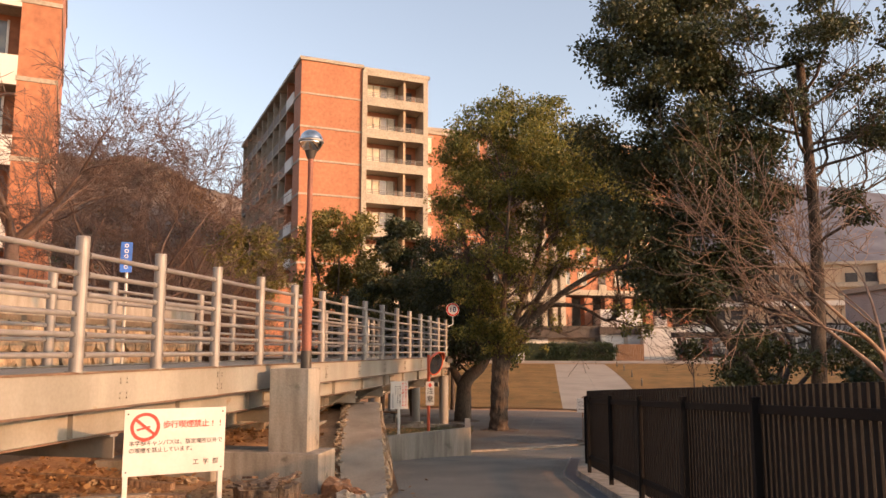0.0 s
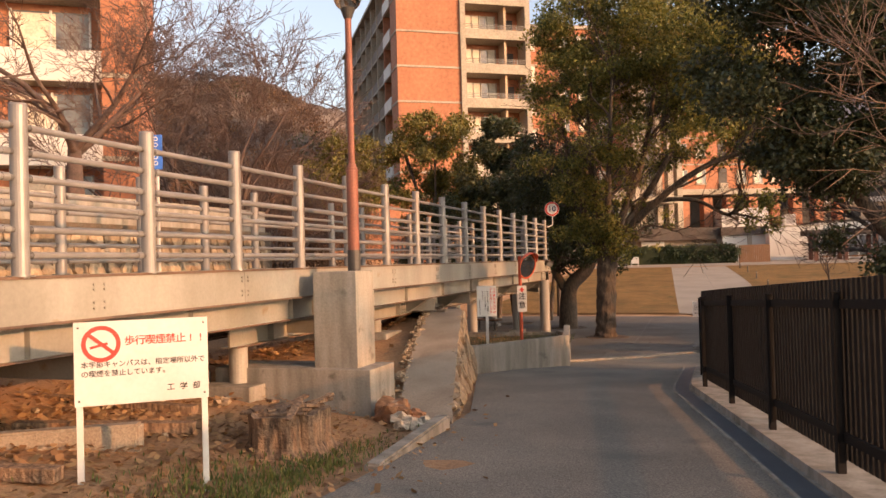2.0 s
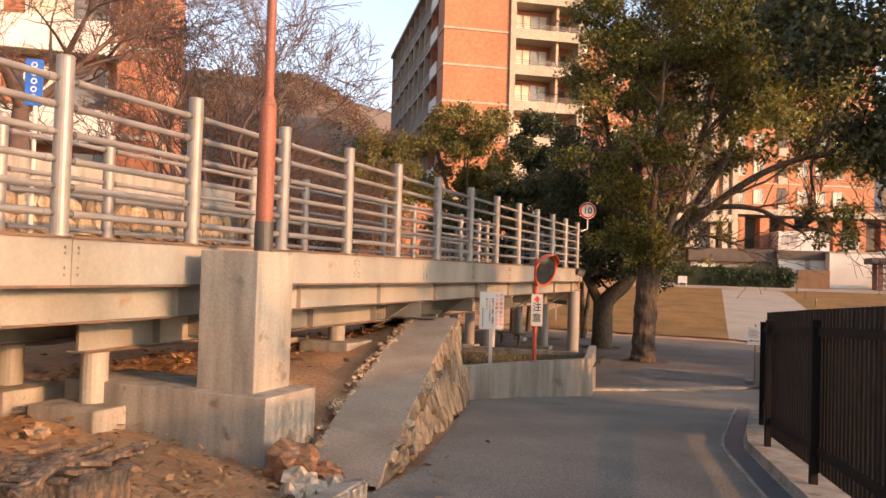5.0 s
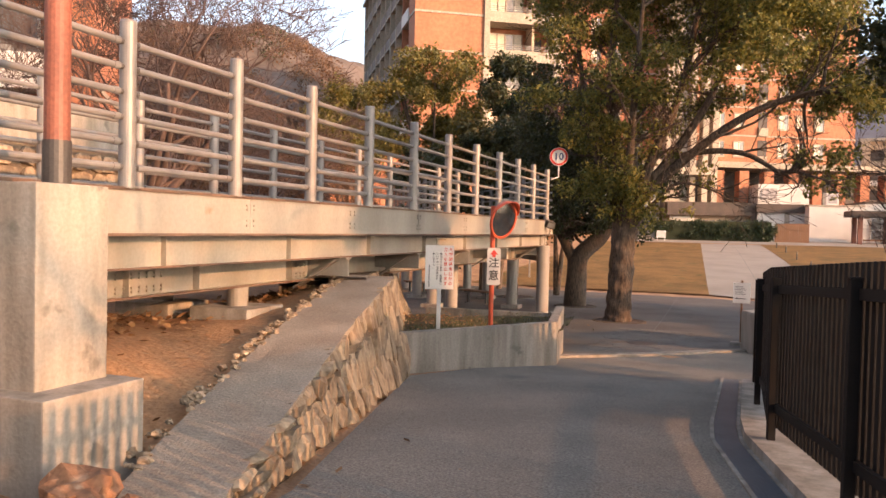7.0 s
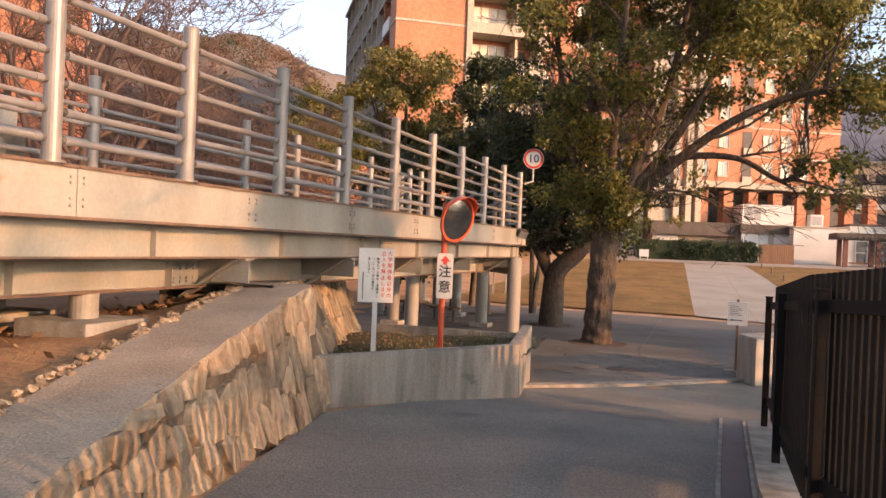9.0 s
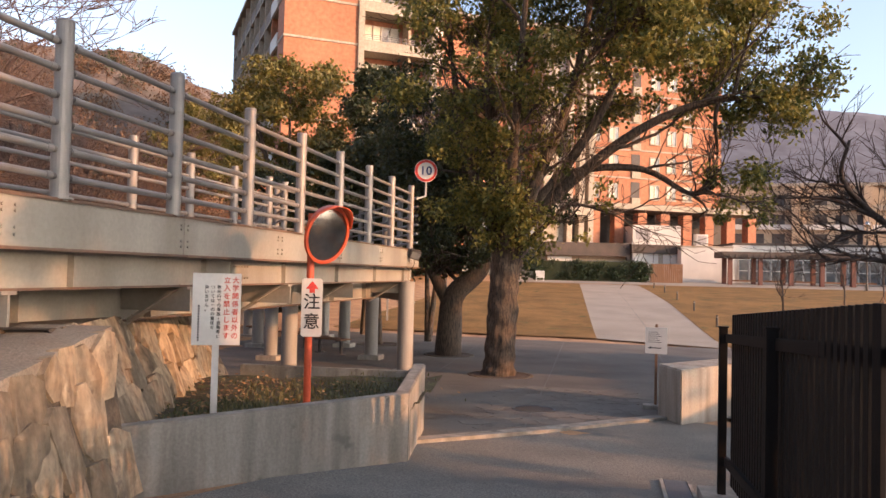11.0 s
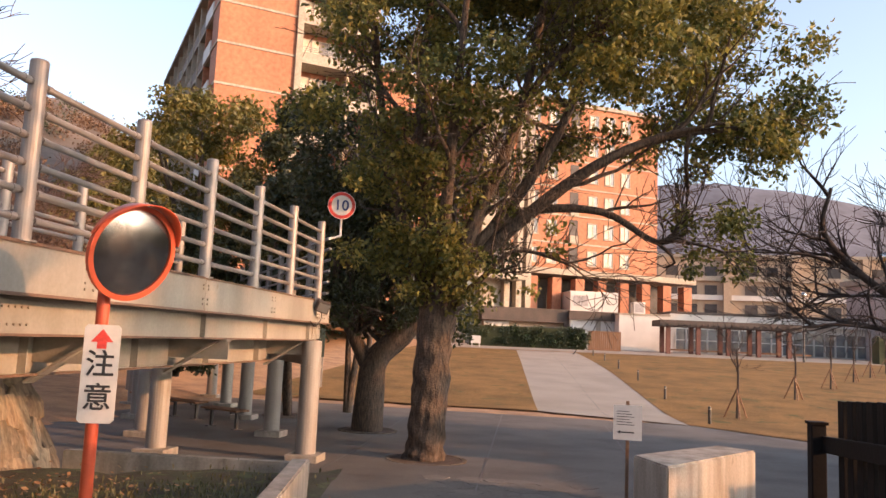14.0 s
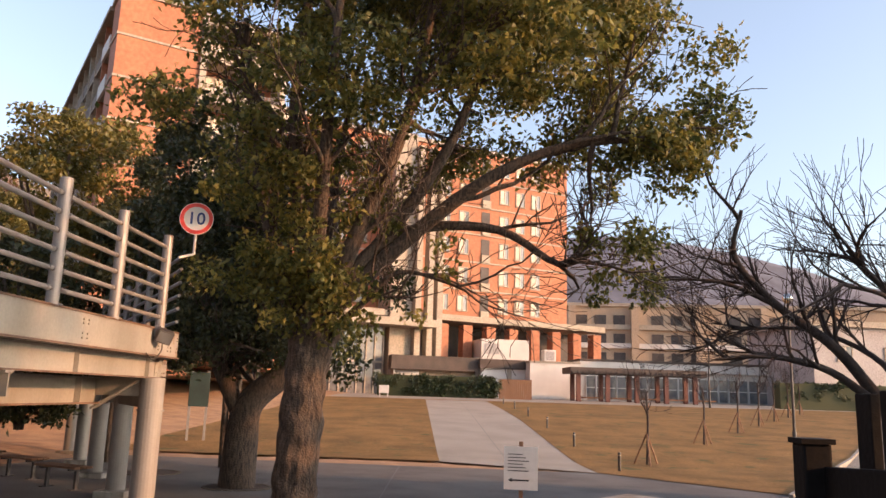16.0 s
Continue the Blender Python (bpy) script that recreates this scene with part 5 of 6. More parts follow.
def camphor_tree():
    """The big spreading evergreen on the plaza."""
    x, y, z = -2.8, 28.95, -1.47
    t = thing("camphor_tree", "large evergreen camphor tree with spreading limbs in the plaza", "tree")
    tb = Tubes()
    P = lambda dx, dy, h: Vector((x + dx, y + dy, z + h))
    trunk = curve_pts([P(0, 0, -0.1), P(0.02, 0, 0.25), P(0.06, 0, 1.2), P(0.1, 0, 2.2), P(0.25, 0.05, 3.0)], 18)
    tb.add(trunk, list(np.interp(np.linspace(0, 1, len(trunk)), [0, 0.08, 0.25, 0.75, 1], [0.54, 0.4, 0.33, 0.31, 0.36])), 56, 0.04, 0.13)
    limbs = [
        ([(0.1, 0, 2.6), (-0.1, 0.1, 4.4), (-0.35, 0, 6.5), (-0.2, 0.1, 9.6)], 0.2),
        ([(0.0, 0, 2.9), (-0.6, 0.3, 4.2), (-1.1, 0.6, 5.8), (-1.4, 0.4, 8.2)], 0.16),
        ([(0.25, 0, 3.0), (0.7, -0.2, 4.1), (1.5, -0.3, 6.2), (2.0, -0.2, 9.2)], 0.18),
        ([(0.3, 0, 3.1), (1.0, 0.2, 4.1), (2.2, 0.3, 6.0), (3.0, 0.2, 8.4)], 0.17),
        ([(0.3, 0, 3.0), (1.2, 0.1, 4.0), (2.6, -0.3, 5.1), (3.9, -0.4, 5.75), (5.2, -0.5, 5.9)], 0.16),
        ([(0.3, 0, 2.9), (0.9, 0.0, 4.0), (1.7, 0.1, 4.5), (3.0, 0.0, 4.5), (3.95, 0.1, 4.0), (4.5, 0.1, 4.2)], 0.12),
        ([(0.2, 0, 2.6), (0.9, -0.3, 3.2), (1.5, -0.5, 3.7), (2.4, -0.6, 3.5)], 0.07),
        ([(0.1, 0, 2.8), (0.3, -0.8, 4.4), (0.5, -1.6, 6.2), (0.7, -2.2, 8.2)], 0.14),
        ([(0.1, 0, 2.8), (0.2, 0.9, 4.2), (0.1, 1.8, 6.0), (0.3, 2.4, 8.2)], 0.14),
        ([(0.9, -0.1, 4.6), (1.9, -0.7, 6.8), (3.6, -0.9, 8.0)], 0.1),
    ]
    r4 = random.Random(21)
    ends = []
    for pts, r in limbs:
        c = curve_pts([P(*q) for q in pts])
        tb.add(c, [r * (1 - 0.72 * i / (len(c) - 1)) for i in range(len(c))], 10, 0.04)
        ends.append(c[-1])
        for k in range(7):
            i = r4.randint(len(c) // 3, len(c) - 1)
            d = (c[i] - c[max(0, i - 2)]).normalized() + Vector((r4.gauss(0, 0.6), r4.gauss(0, 0.6), r4.gauss(0.1, 0.4)))
            branch_out(tb, c[i], d, r4.uniform(0.9, 1.7), r * 0.32, 2, r4, 0.05, 0.7, 5, 0.02, 0.007)
    tb.make("trunk", BARK, t, "thick grey-brown trunk with fissured bark")
    clumps = []
    while len(clumps) < 340:
        cx, cy, h = r4.uniform(-2.1, 6.4), r4.uniform(-3.3, 3.3), r4.uniform(3.0, 12.6)
        top = np.interp(cx, [-2.1, -1.2, 0.2, 2.2, 4.0, 5.6, 6.5], [9.2, 11.4, 12.7, 12.2, 10.6, 8.6, 6.8])
        low = np.interp(cx, [-2.1, -0.6, 0.4, 2.0, 4.0, 5.2, 6.5], [5.6, 4.6, 5.0, 5.4, 5.7, 5.2, 5.4])
        deep = 3.3 * math.sqrt(max(0.0, 1 - ((cx - 2) / 4.7) ** 2))
        if abs(cy) > deep or not low + 0.12 * cy * cy * 0.3 < h < top - 0.13 * cy * cy:
            continue
        mid = (h - low) / (top - low)
        if mid < 0.35 and r4.random() < 0.45:
            continue
        s = r4.uniform(0.3, 0.68)
        clumps.append((tuple(P(cx, cy, h)), (s * 1.25, s * 1.25, s * 0.7)))
    clumps += limb_clumps([P(4.8, 0.1, 4.3), P(4.9, 0.1, 3.6)], r4, 4, 0.28, 0.33)
    clumps += limb_clumps([P(5.6, -0.3, 5.6), P(6.0, -0.3, 6.2)], r4, 5, 0.35, 0.42)
    clumps += limb_clumps([P(-0.5, -0.2, 3.4), P(0.0, -0.4, 2.9), P(0.4, -0.4, 3.2)], r4, 5, 0.34, 0.36)
    clumps += limb_clumps([P(2.0, -0.6, 3.6), P(1.3, -0.5, 3.2)], r4, 2, 0.3, 0.22)
    clumps += limb_clumps([P(-0.4, -0.7, 4.2), P(0.3, -0.8, 4.0), P(-0.9, -0.5, 4.8), P(0.0, -0.9, 5.0), P(0.9, -0.7, 4.5), P(-0.7, -0.4, 3.7)], r4, 4, 0.36, 0.34)
    leaves("crown", clumps, 125000, 0.105, LEAF_A, t, 4, "glossy green and olive leaves with gaps of sky", 0.5)


camphor_tree()


def leaning_tree():
    x, y, z = -4.72, 33.1, -1.53
    t = thing("leaning_tree", "dark leaning evergreen tree with two thick stems", "tree")
    tb = Tubes()
    P = lambda dx, dy, h: Vector((x + dx, y + dy, z + h))
    c = curve_pts([P(0, 0, -0.1), P(0.0, 0, 0.9), P(0.15, 0, 1.7), P(0.8, 0.1, 2.4), P(1.2, 0.2, 3.4)])
    tb.add(c, list(np.linspace(0.38, 0.2, len(c))), 14, 0.05)
    c = curve_pts([P(0.05, 0, 1.3), P(-0.4, 0, 2.1), P(-0.9, 0.1, 3.2), P(-1.0, 0.1, 4.6)])
    tb.add(c, list(np.linspace(0.2, 0.09, len(c))), 10, 0.05)
    r4 = random.Random(8)
    for k in range(12):
        branch_out(tb, P(r4.uniform(-0.6, 1.0), 0, r4.uniform(2, 3.2)), Vector((r4.gauss(0, 1), r4.gauss(0, 1), 1)), 1.5, 0.06, 2, r4)
    tb.make("trunk", BARK, t)
    clumps = []
    for k in range(60):
        a, b, h = r4.gauss(-0.1, 0.95), r4.gauss(0, 0.9), r4.uniform(2.6, 7.2)
        s = r4.uniform(0.4, 0.8)
        clumps.append((tuple(P(a, b, h)), (s, s, s)))
    leaves("crown", clumps, 32000, 0.12, LEAF_D, t, 9, "dense dark green leaves")


leaning_tree()


def dark_tree(x, y, seed, count):
    """A dark evergreen behind the fence."""
    z = land(x, y)
    t = thing("evergreen_tree", "tall dark evergreen tree leaning over the fence", "tree")
    tb = Tubes()
    P = lambda dx, dy, h: Vector((x + dx, y + dy, z + h))
    c = curve_pts([P(0, 0, -0.2), P(0, 0, 2), P(0.1, 0, 4.5), P(0.0, 0, 8)])
    tb.add(c, list(np.linspace(0.17, 0.08, len(c))), 12, 0.05)
    c = curve_pts([P(-0.3, 0.6, -0.2), P(-1.0, 0.6, 1.6), P(-1.9, 0.5, 3.0), P(-3.0, 0.3, 4.8)])
    tb.add(c, list(np.linspace(0.17, 0.08, len(c))), 10, 0.05)
    r4 = random.Random(seed)
    for k in range(26):
        h = r4.uniform(2.5, 8)
        branch_out(tb, P(0, 0, h), Vector((r4.gauss(-0.4, 1), r4.gauss(0, 1), 0.35)), r4.uniform(1.4, 2.6), 0.035, 2, r4)
    tb.make("trunk", BARK, t, "dark brown trunks")
    clumps = []
    for k in range(105):                                          # the dense lobe that hangs over the fence
        h = r4.uniform(3.2, 10.2)
        rad = np.interp(h, [3.2, 4.5, 7, 9, 10.2], [1.0, 1.7, 1.95, 1.6, 0.8])
        u, v, s = r4.uniform(0, 6.28), r4.random() ** 0.5, r4.uniform(0.35, 0.75)
        clumps.append((tuple(P(-2.35 + rad * v * math.cos(u), 1.1 * rad * v * math.sin(u), h)), (s * 1.2, s * 1.2, s * 0.75)))
    for k in range(44):                                           # thin foliage round the trunk
        u, v, s = r4.uniform(0, 6.28), r4.random() ** 0.5, r4.uniform(0.25, 0.55)
        clumps.append((tuple(P(0.6 + 2.6 * v * math.cos(u), 2.4 * v * math.sin(u), r4.uniform(4.4, 10.5))), (s * 1.2, s * 1.2, s * 0.7)))
    for k in range(26):
        s = r4.uniform(0.3, 0.55)
        clumps.append((tuple(P(r4.uniform(-0.2, 3.6), r4.uniform(-1.2, 1.6), r4.uniform(0.4, 2.5))), (s, s, s * 0.8)))
    for k in range(20):                                           # low shoots
        s = r4.uniform(0.3, 0.55)
        clumps.append((tuple(P(r4.uniform(-2.2, -0.2), r4.uniform(-1.0, 1.4), r4.uniform(0.5, 2.5))), (s, s, s * 0.8)))
    leaves("crown", clumps, count, 0.085, LEAF_D, t, seed + 1, "dense dark green foliage", 0.3)


dark_tree(4.7, 16.2, 14, 150000)


def shade_tree(x, y, h, seed, count):
    """A thin-crowned evergreen added unseen east of the lane, whose shade dapples the bridge."""
    z = land(x, y)
    t = thing("shade_tree", "unseen open-crowned evergreen tree added east of the lane for its shade", "tree", "trees east of the lane")
    r4 = random.Random(seed)
    tb = Tubes()
    c = curve_pts([(x, y, z - 0.2), (x + 0.1, y, z + h * 0.3), (x, y + 0.2, z + h * 0.9)])
    tb.add(c, list(np.linspace(0.2, 0.06, len(c))), 10, 0.05)
    clumps = []
    for k in range(30):
        a, v = 2.4 * k, 0.22 + 0.74 * (k + r4.random()) / 30
        d = Vector((math.cos(a), math.sin(a), 0.45))
        q = Vector((x, y, z + h * v))
        l = r4.uniform(1.3, 2.5) * (1.15 - 0.5 * v)
        branch_out(tb, q, d, l, 0.045, 2, r4, 0.05, 0.6, 5)
        for e in (0.75, 1.15):
            s2 = r4.uniform(0.28, 0.55)
            clumps.append((tuple(q + d.normalized() * l * e + Vector((r4.gauss(0, 0.3), r4.gauss(0, 0.3), r4.gauss(0, 0.2)))), (s2 * 1.2, s2 * 1.2, s2 * 0.7)))
    tb.make("trunk", BARK, t)
    leaves("crown", clumps, count, 0.11, LEAF_D, t, seed, "dark green leaves in open sprays", 0.3)


# all stand out of view; the two dense ones are added to shade the plaza
for x, y, h, k, count in ((12.8, 13.2, 7.0, 301, 3500), (13.6, 18.6, 7.6, 302, 8000), (13.4, 26.6, 8.4, 303, 60000), (14.0, 30.4, 8.4, 304, 60000)):
    shade_tree(x, y, h, k, count)


def bare_tree(name, label, x, y, z, h, r, seed, mat, lean=(0, 0), depth=4, spread=0.62, up=0.12, fork=0.3, limbs=5, droop=0.0, minr=0.006, group="", bend=0.13):
    t = thing(name, label, "tree", group)
    tb = Tubes()
    r4 = random.Random(seed)
    top = Vector((x + lean[0], y + lean[1], z + h * fork))
    c = curve_pts([(x, y, z - 0.2), (x + lean[0] * 0.3, y + lean[1] * 0.3, z + h * fork * 0.5), tuple(top)])
    tb.add(c, list(np.linspace(r * 1.25, r * 0.85, len(c))), 9, 0.05)
    tb.make("trunk", mat, t)
    for k in range(limbs):
        tb = Tubes()
        a = 2 * math.pi * k / limbs + r4.uniform(-0.4, 0.4)
        d = Vector((math.cos(a) * spread * 1.5, math.sin(a) * spread * 1.5, 1.0))
        branch_out(tb, top - Vector((0, 0, r4.uniform(0, h * fork * 0.25))), d, h * r4.uniform(0.3, 0.4), r * 0.55, depth, r4, up, spread, 6, droop, minr, (1, 3), bend)
        tb.make("limb", mat, t)
    return t


def ray_place(az, dist):
    """A place seen from the walk's start, by compass angle and distance."""
    return 0.26 + dist * math.sin(radians(az)), 0.3 + dist * math.cos(radians(az))


x, y = ray_place(-32.2, 30)
bare_tree("cherry_tree", "leafless cherry tree with wide fine crown on the slope", x, y, land(x, y), 12.0, 0.24, 31, TWIGBARK, depth=5, spread=0.8, up=0.035, minr=0.0085, fork=0.2, limbs=8, bend=0.17)
x, y = ray_place(-39.5, 21)
bare_tree("cherry_tree", "leafless cherry tree with dark crooked limbs before a brick building", x, y, land(x, y), 7.0, 0.17, 47, TWIGBARK, depth=5, spread=0.85, up=0.0, minr=0.0055, fork=0.22, limbs=6)
x, y = ray_place(-29, 40)
bare_tree("cherry_tree", "leafless cherry tree on the brown hillside", x, y, land(x, y), 8.5, 0.17, 52, TWIGBARK, depth=5, spread=0.7, up=0.05, minr=0.009, fork=0.2, limbs=6)
x, y = ray_place(19.8, 11.0)
bare_tree("bare_shrub_tree", "pale leafless tree with drooping pinkish twigs behind the fence", x, y, land(x, y), 5.6, 0.06, 71, PALEBARK, depth=4, spread=0.75, up=0.05, fork=0.3, limbs=5, droop=0.03, minr=0.004)


def arching_cherry():
    """The dark bare cherry at the lawn's edge, limbs arching over to one side."""
    x, y = 7.9, 30.8
    z = profile(y)
    t = thing("arching_cherry_tree", "dark leafless cherry tree with long arching limbs", "tree")
    tb = Tubes()
    P = lambda dx, dy, h: Vector((x + dx * 1.22, y + dy, z + h * 0.86))
    r4 = random.Random(77)
    c = curve_pts([P(0.1, 0, -0.2), P(0.05, 0, 0.9), P(-0.3, 0, 1.8), P(-0.65, 0, 2.25)])
    tb.add(c, list(np.linspace(0.27, 0.17, len(c))), 12, 0.06)
    tb.make("trunk", BAREBARK, t)
    for pts, r in (
        ([(-0.65, 0, 2.2), (-1.5, -0.2, 2.95), (-2.4, -0.4, 3.2), (-3.2, -0.5, 3.1)], 0.11),
        ([(-0.65, 0, 2.25), (-1.3, 0, 3.4), (-2.1, 0.1, 4.3), (-2.7, 0.1, 5.3), (-2.6, 0, 6.3)], 0.15),
        ([(-2.1, 0.1, 4.3), (-2.9, 0.1, 4.75), (-3.8, 0.1, 4.8)], 0.07),
        ([(-0.3, 0, 2.0), (0.1, 0.3, 3.4), (-0.3, 0.4, 4.6), (-0.9, 0.4, 5.6)], 0.14),
        ([(0.0, 0, 1.7), (0.7, -0.3, 3.0), (1.2, -0.5, 4.5)], 0.12),
        ([(-0.5, 0, 2.2), (-0.4, -0.9, 3.3), (-1.2, -1.6, 4.2), (-2.0, -2.0, 4.4)], 0.1),
        ([(-0.4, 0, 2.0), (-0.2, 1.0, 3.2), (-1.0, 1.8, 4.0), (-2.2, 2.2, 4.0)], 0.1),
    ):
        tb = Tubes()
        c = curve_pts([P(*q) for q in pts])
        tb.add(c, [0.75 * r * (1 - 0.7 * i / (len(c) - 1)) for i in range(len(c))], 8, 0.05)
        for k in range(9):
            i = r4.randint(len(c) // 4, len(c) - 1)
            d = (c[i] - c[max(0, i - 2)]).normalized() + Vector((r4.gauss(-0.2, 0.7), r4.gauss(0, 0.7), r4.gauss(0.15, 0.5)))
            branch_out(tb, c[i], d, r4.uniform(0.8, 1.5), r * 0.3, 2, r4, 0.06, 0.7, 5, 0, 0.006, (2, 4), 0.14)
        tb.make("limb", BAREBARK, t)


arching_cherry()


def round_tree(name, label, x, y, z, h, w, mat, seed, count, low=0.3, leaf=0.16, stems=4):
    t = thing(name, label, "tree")
    tb = Tubes()
    r4 = random.Random(seed)
    for k in range(stems):
        a = r4.uniform(0, 6.28)
        c = curve_pts([(x, y, z - 0.2), (x + 0.3 * math.cos(a), y + 0.3 * math.sin(a), z + h * 0.3), (x + w * 0.3 * math.cos(a), y + w * 0.3 * math.sin(a), z + h * 0.8)])
        tb.add(c, list(np.linspace(0.12, 0.04, len(c))), 7)
    tb.make("trunk", BARK, t)
    clumps = []
    for k in range(44):
        v = r4.uniform(low, 1)
        rad = w / 2 * math.sqrt(max(0.05, 1 - ((v - (low + 1) / 2) / (1 - low) * 1.7) ** 2))
        a, q = r4.uniform(0, 6.28), r4.random() ** 0.5
        s = w * r4.uniform(0.1, 0.2)
        clumps.append(((x + rad * q * math.cos(a), y + rad * q * math.sin(a), z + v * h), (s, s, s * 0.8)))
    leaves("crown", clumps, count, leaf, mat, t, seed)


round_tree("broadleaf_tree", "yellow-green evergreen tree before the tower block", -12.9, 41.0, 0.0, 9.2, 5.6, LEAF_Y, 61, 22000, 0.25, 0.17)
round_tree("dark_round_tree", "dark rounded evergreen tree beside the plaza", -9.2, 39.5, -1.4, 9.6, 3.6, LEAF_D, 62, 22000, 0.25)
round_tree("yellow_tree", "broad yellow-green evergreen tree below the tower block", -27.3, 60.2, land(-27.3, 60.2), 11.2 - land(-27.3, 60.2), 7.0, LEAF_Y, 63, 20000, 0.45, 0.24)
x, y = ray_place(-17.5, 38)
round_tree("green_shrub", "green shrub beside the bridge", x, y, -0.5, 4.6, 3.4, LEAF_D, 64, 10000, 0.05)
x, y = ray_place(-9.4, 41)
bare_tree("bare_tree", "slim leafless tree with upright twigs beside the plaza", x, y, profile(y), 8.5, 0.1, 65, BAREBARK, depth=4, spread=0.35, up=0.2, minr=0.01)
for i, (a, d, h, w) in enumerate(((-34, 34, 3.0, 4.5), (-31, 39, 3.4, 5), (-28, 47, 4.5, 6), (-36, 30, 2.6, 4), (-27, 58, 6, 8), (-31, 62, 8, 9), (-34, 52, 6, 8), (-24.5, 62, 6, 8))):
    x, y = ray_place(a, d)
    round_tree("winter_shrub", "brown withered winter shrub on the hillside", x, y, land(x, y) - 0.3, h, w, LEAF_BROWN, 120 + i, 5000, 0.02, 0.2, 7)
for (x, y, s) in ((-7.4, 35.5, 5), (-9.5, 38, 6), (-6.3, 37.5, 7)):
    round_tree("understory_tree", "dark evergreen tree growing behind the bridge columns", x, y, -1.55, 6.5, 2.6, LEAF_D, s, 8000, 0.45, 0.15, 2)


def young_tree(x, y, seed):
    t = thing("young_tree", "staked leafless young tree on the lawn", "tree", "young trees on the lawn")
    z = profile(y)
    tb = Tubes()
    r4 = random.Random(seed)
    c = curve_pts([(x, y, z - 0.1), (x + 0.05, y, z + 1.4), (x, y, z + 2.4)])
    tb.add(c, list(np.linspace(0.05, 0.03, len(c))), 7)
    for k in range(5):
        branch_out(tb, Vector((x, y, z + r4.uniform(1.5, 2.4))), Vector((r4.gauss(0, 0.6), r4.gauss(0, 0.6), 1)), 1.0, 0.018, 2, r4, minr=0.006)
    tb.make("stem", BAREBARK, t)
    for k in range(3):
        a = 2.1 * k + 0.5
        part("stake", rod((x + 0.5 * math.cos(a), y + 0.5 * math.sin(a), z - 0.1), (x, y, z + 1.05), 0.028, sides=8), WOOD, t, "brown wooden stake")


for i, (x, y) in enumerate(((6.0, 43.2), (10.2, 50.5), (13.8, 56.5), (16.8, 61.5), (19.5, 66), (22.5, 71), (25.5, 76))):
    young_tree(x, y, 80 + i)


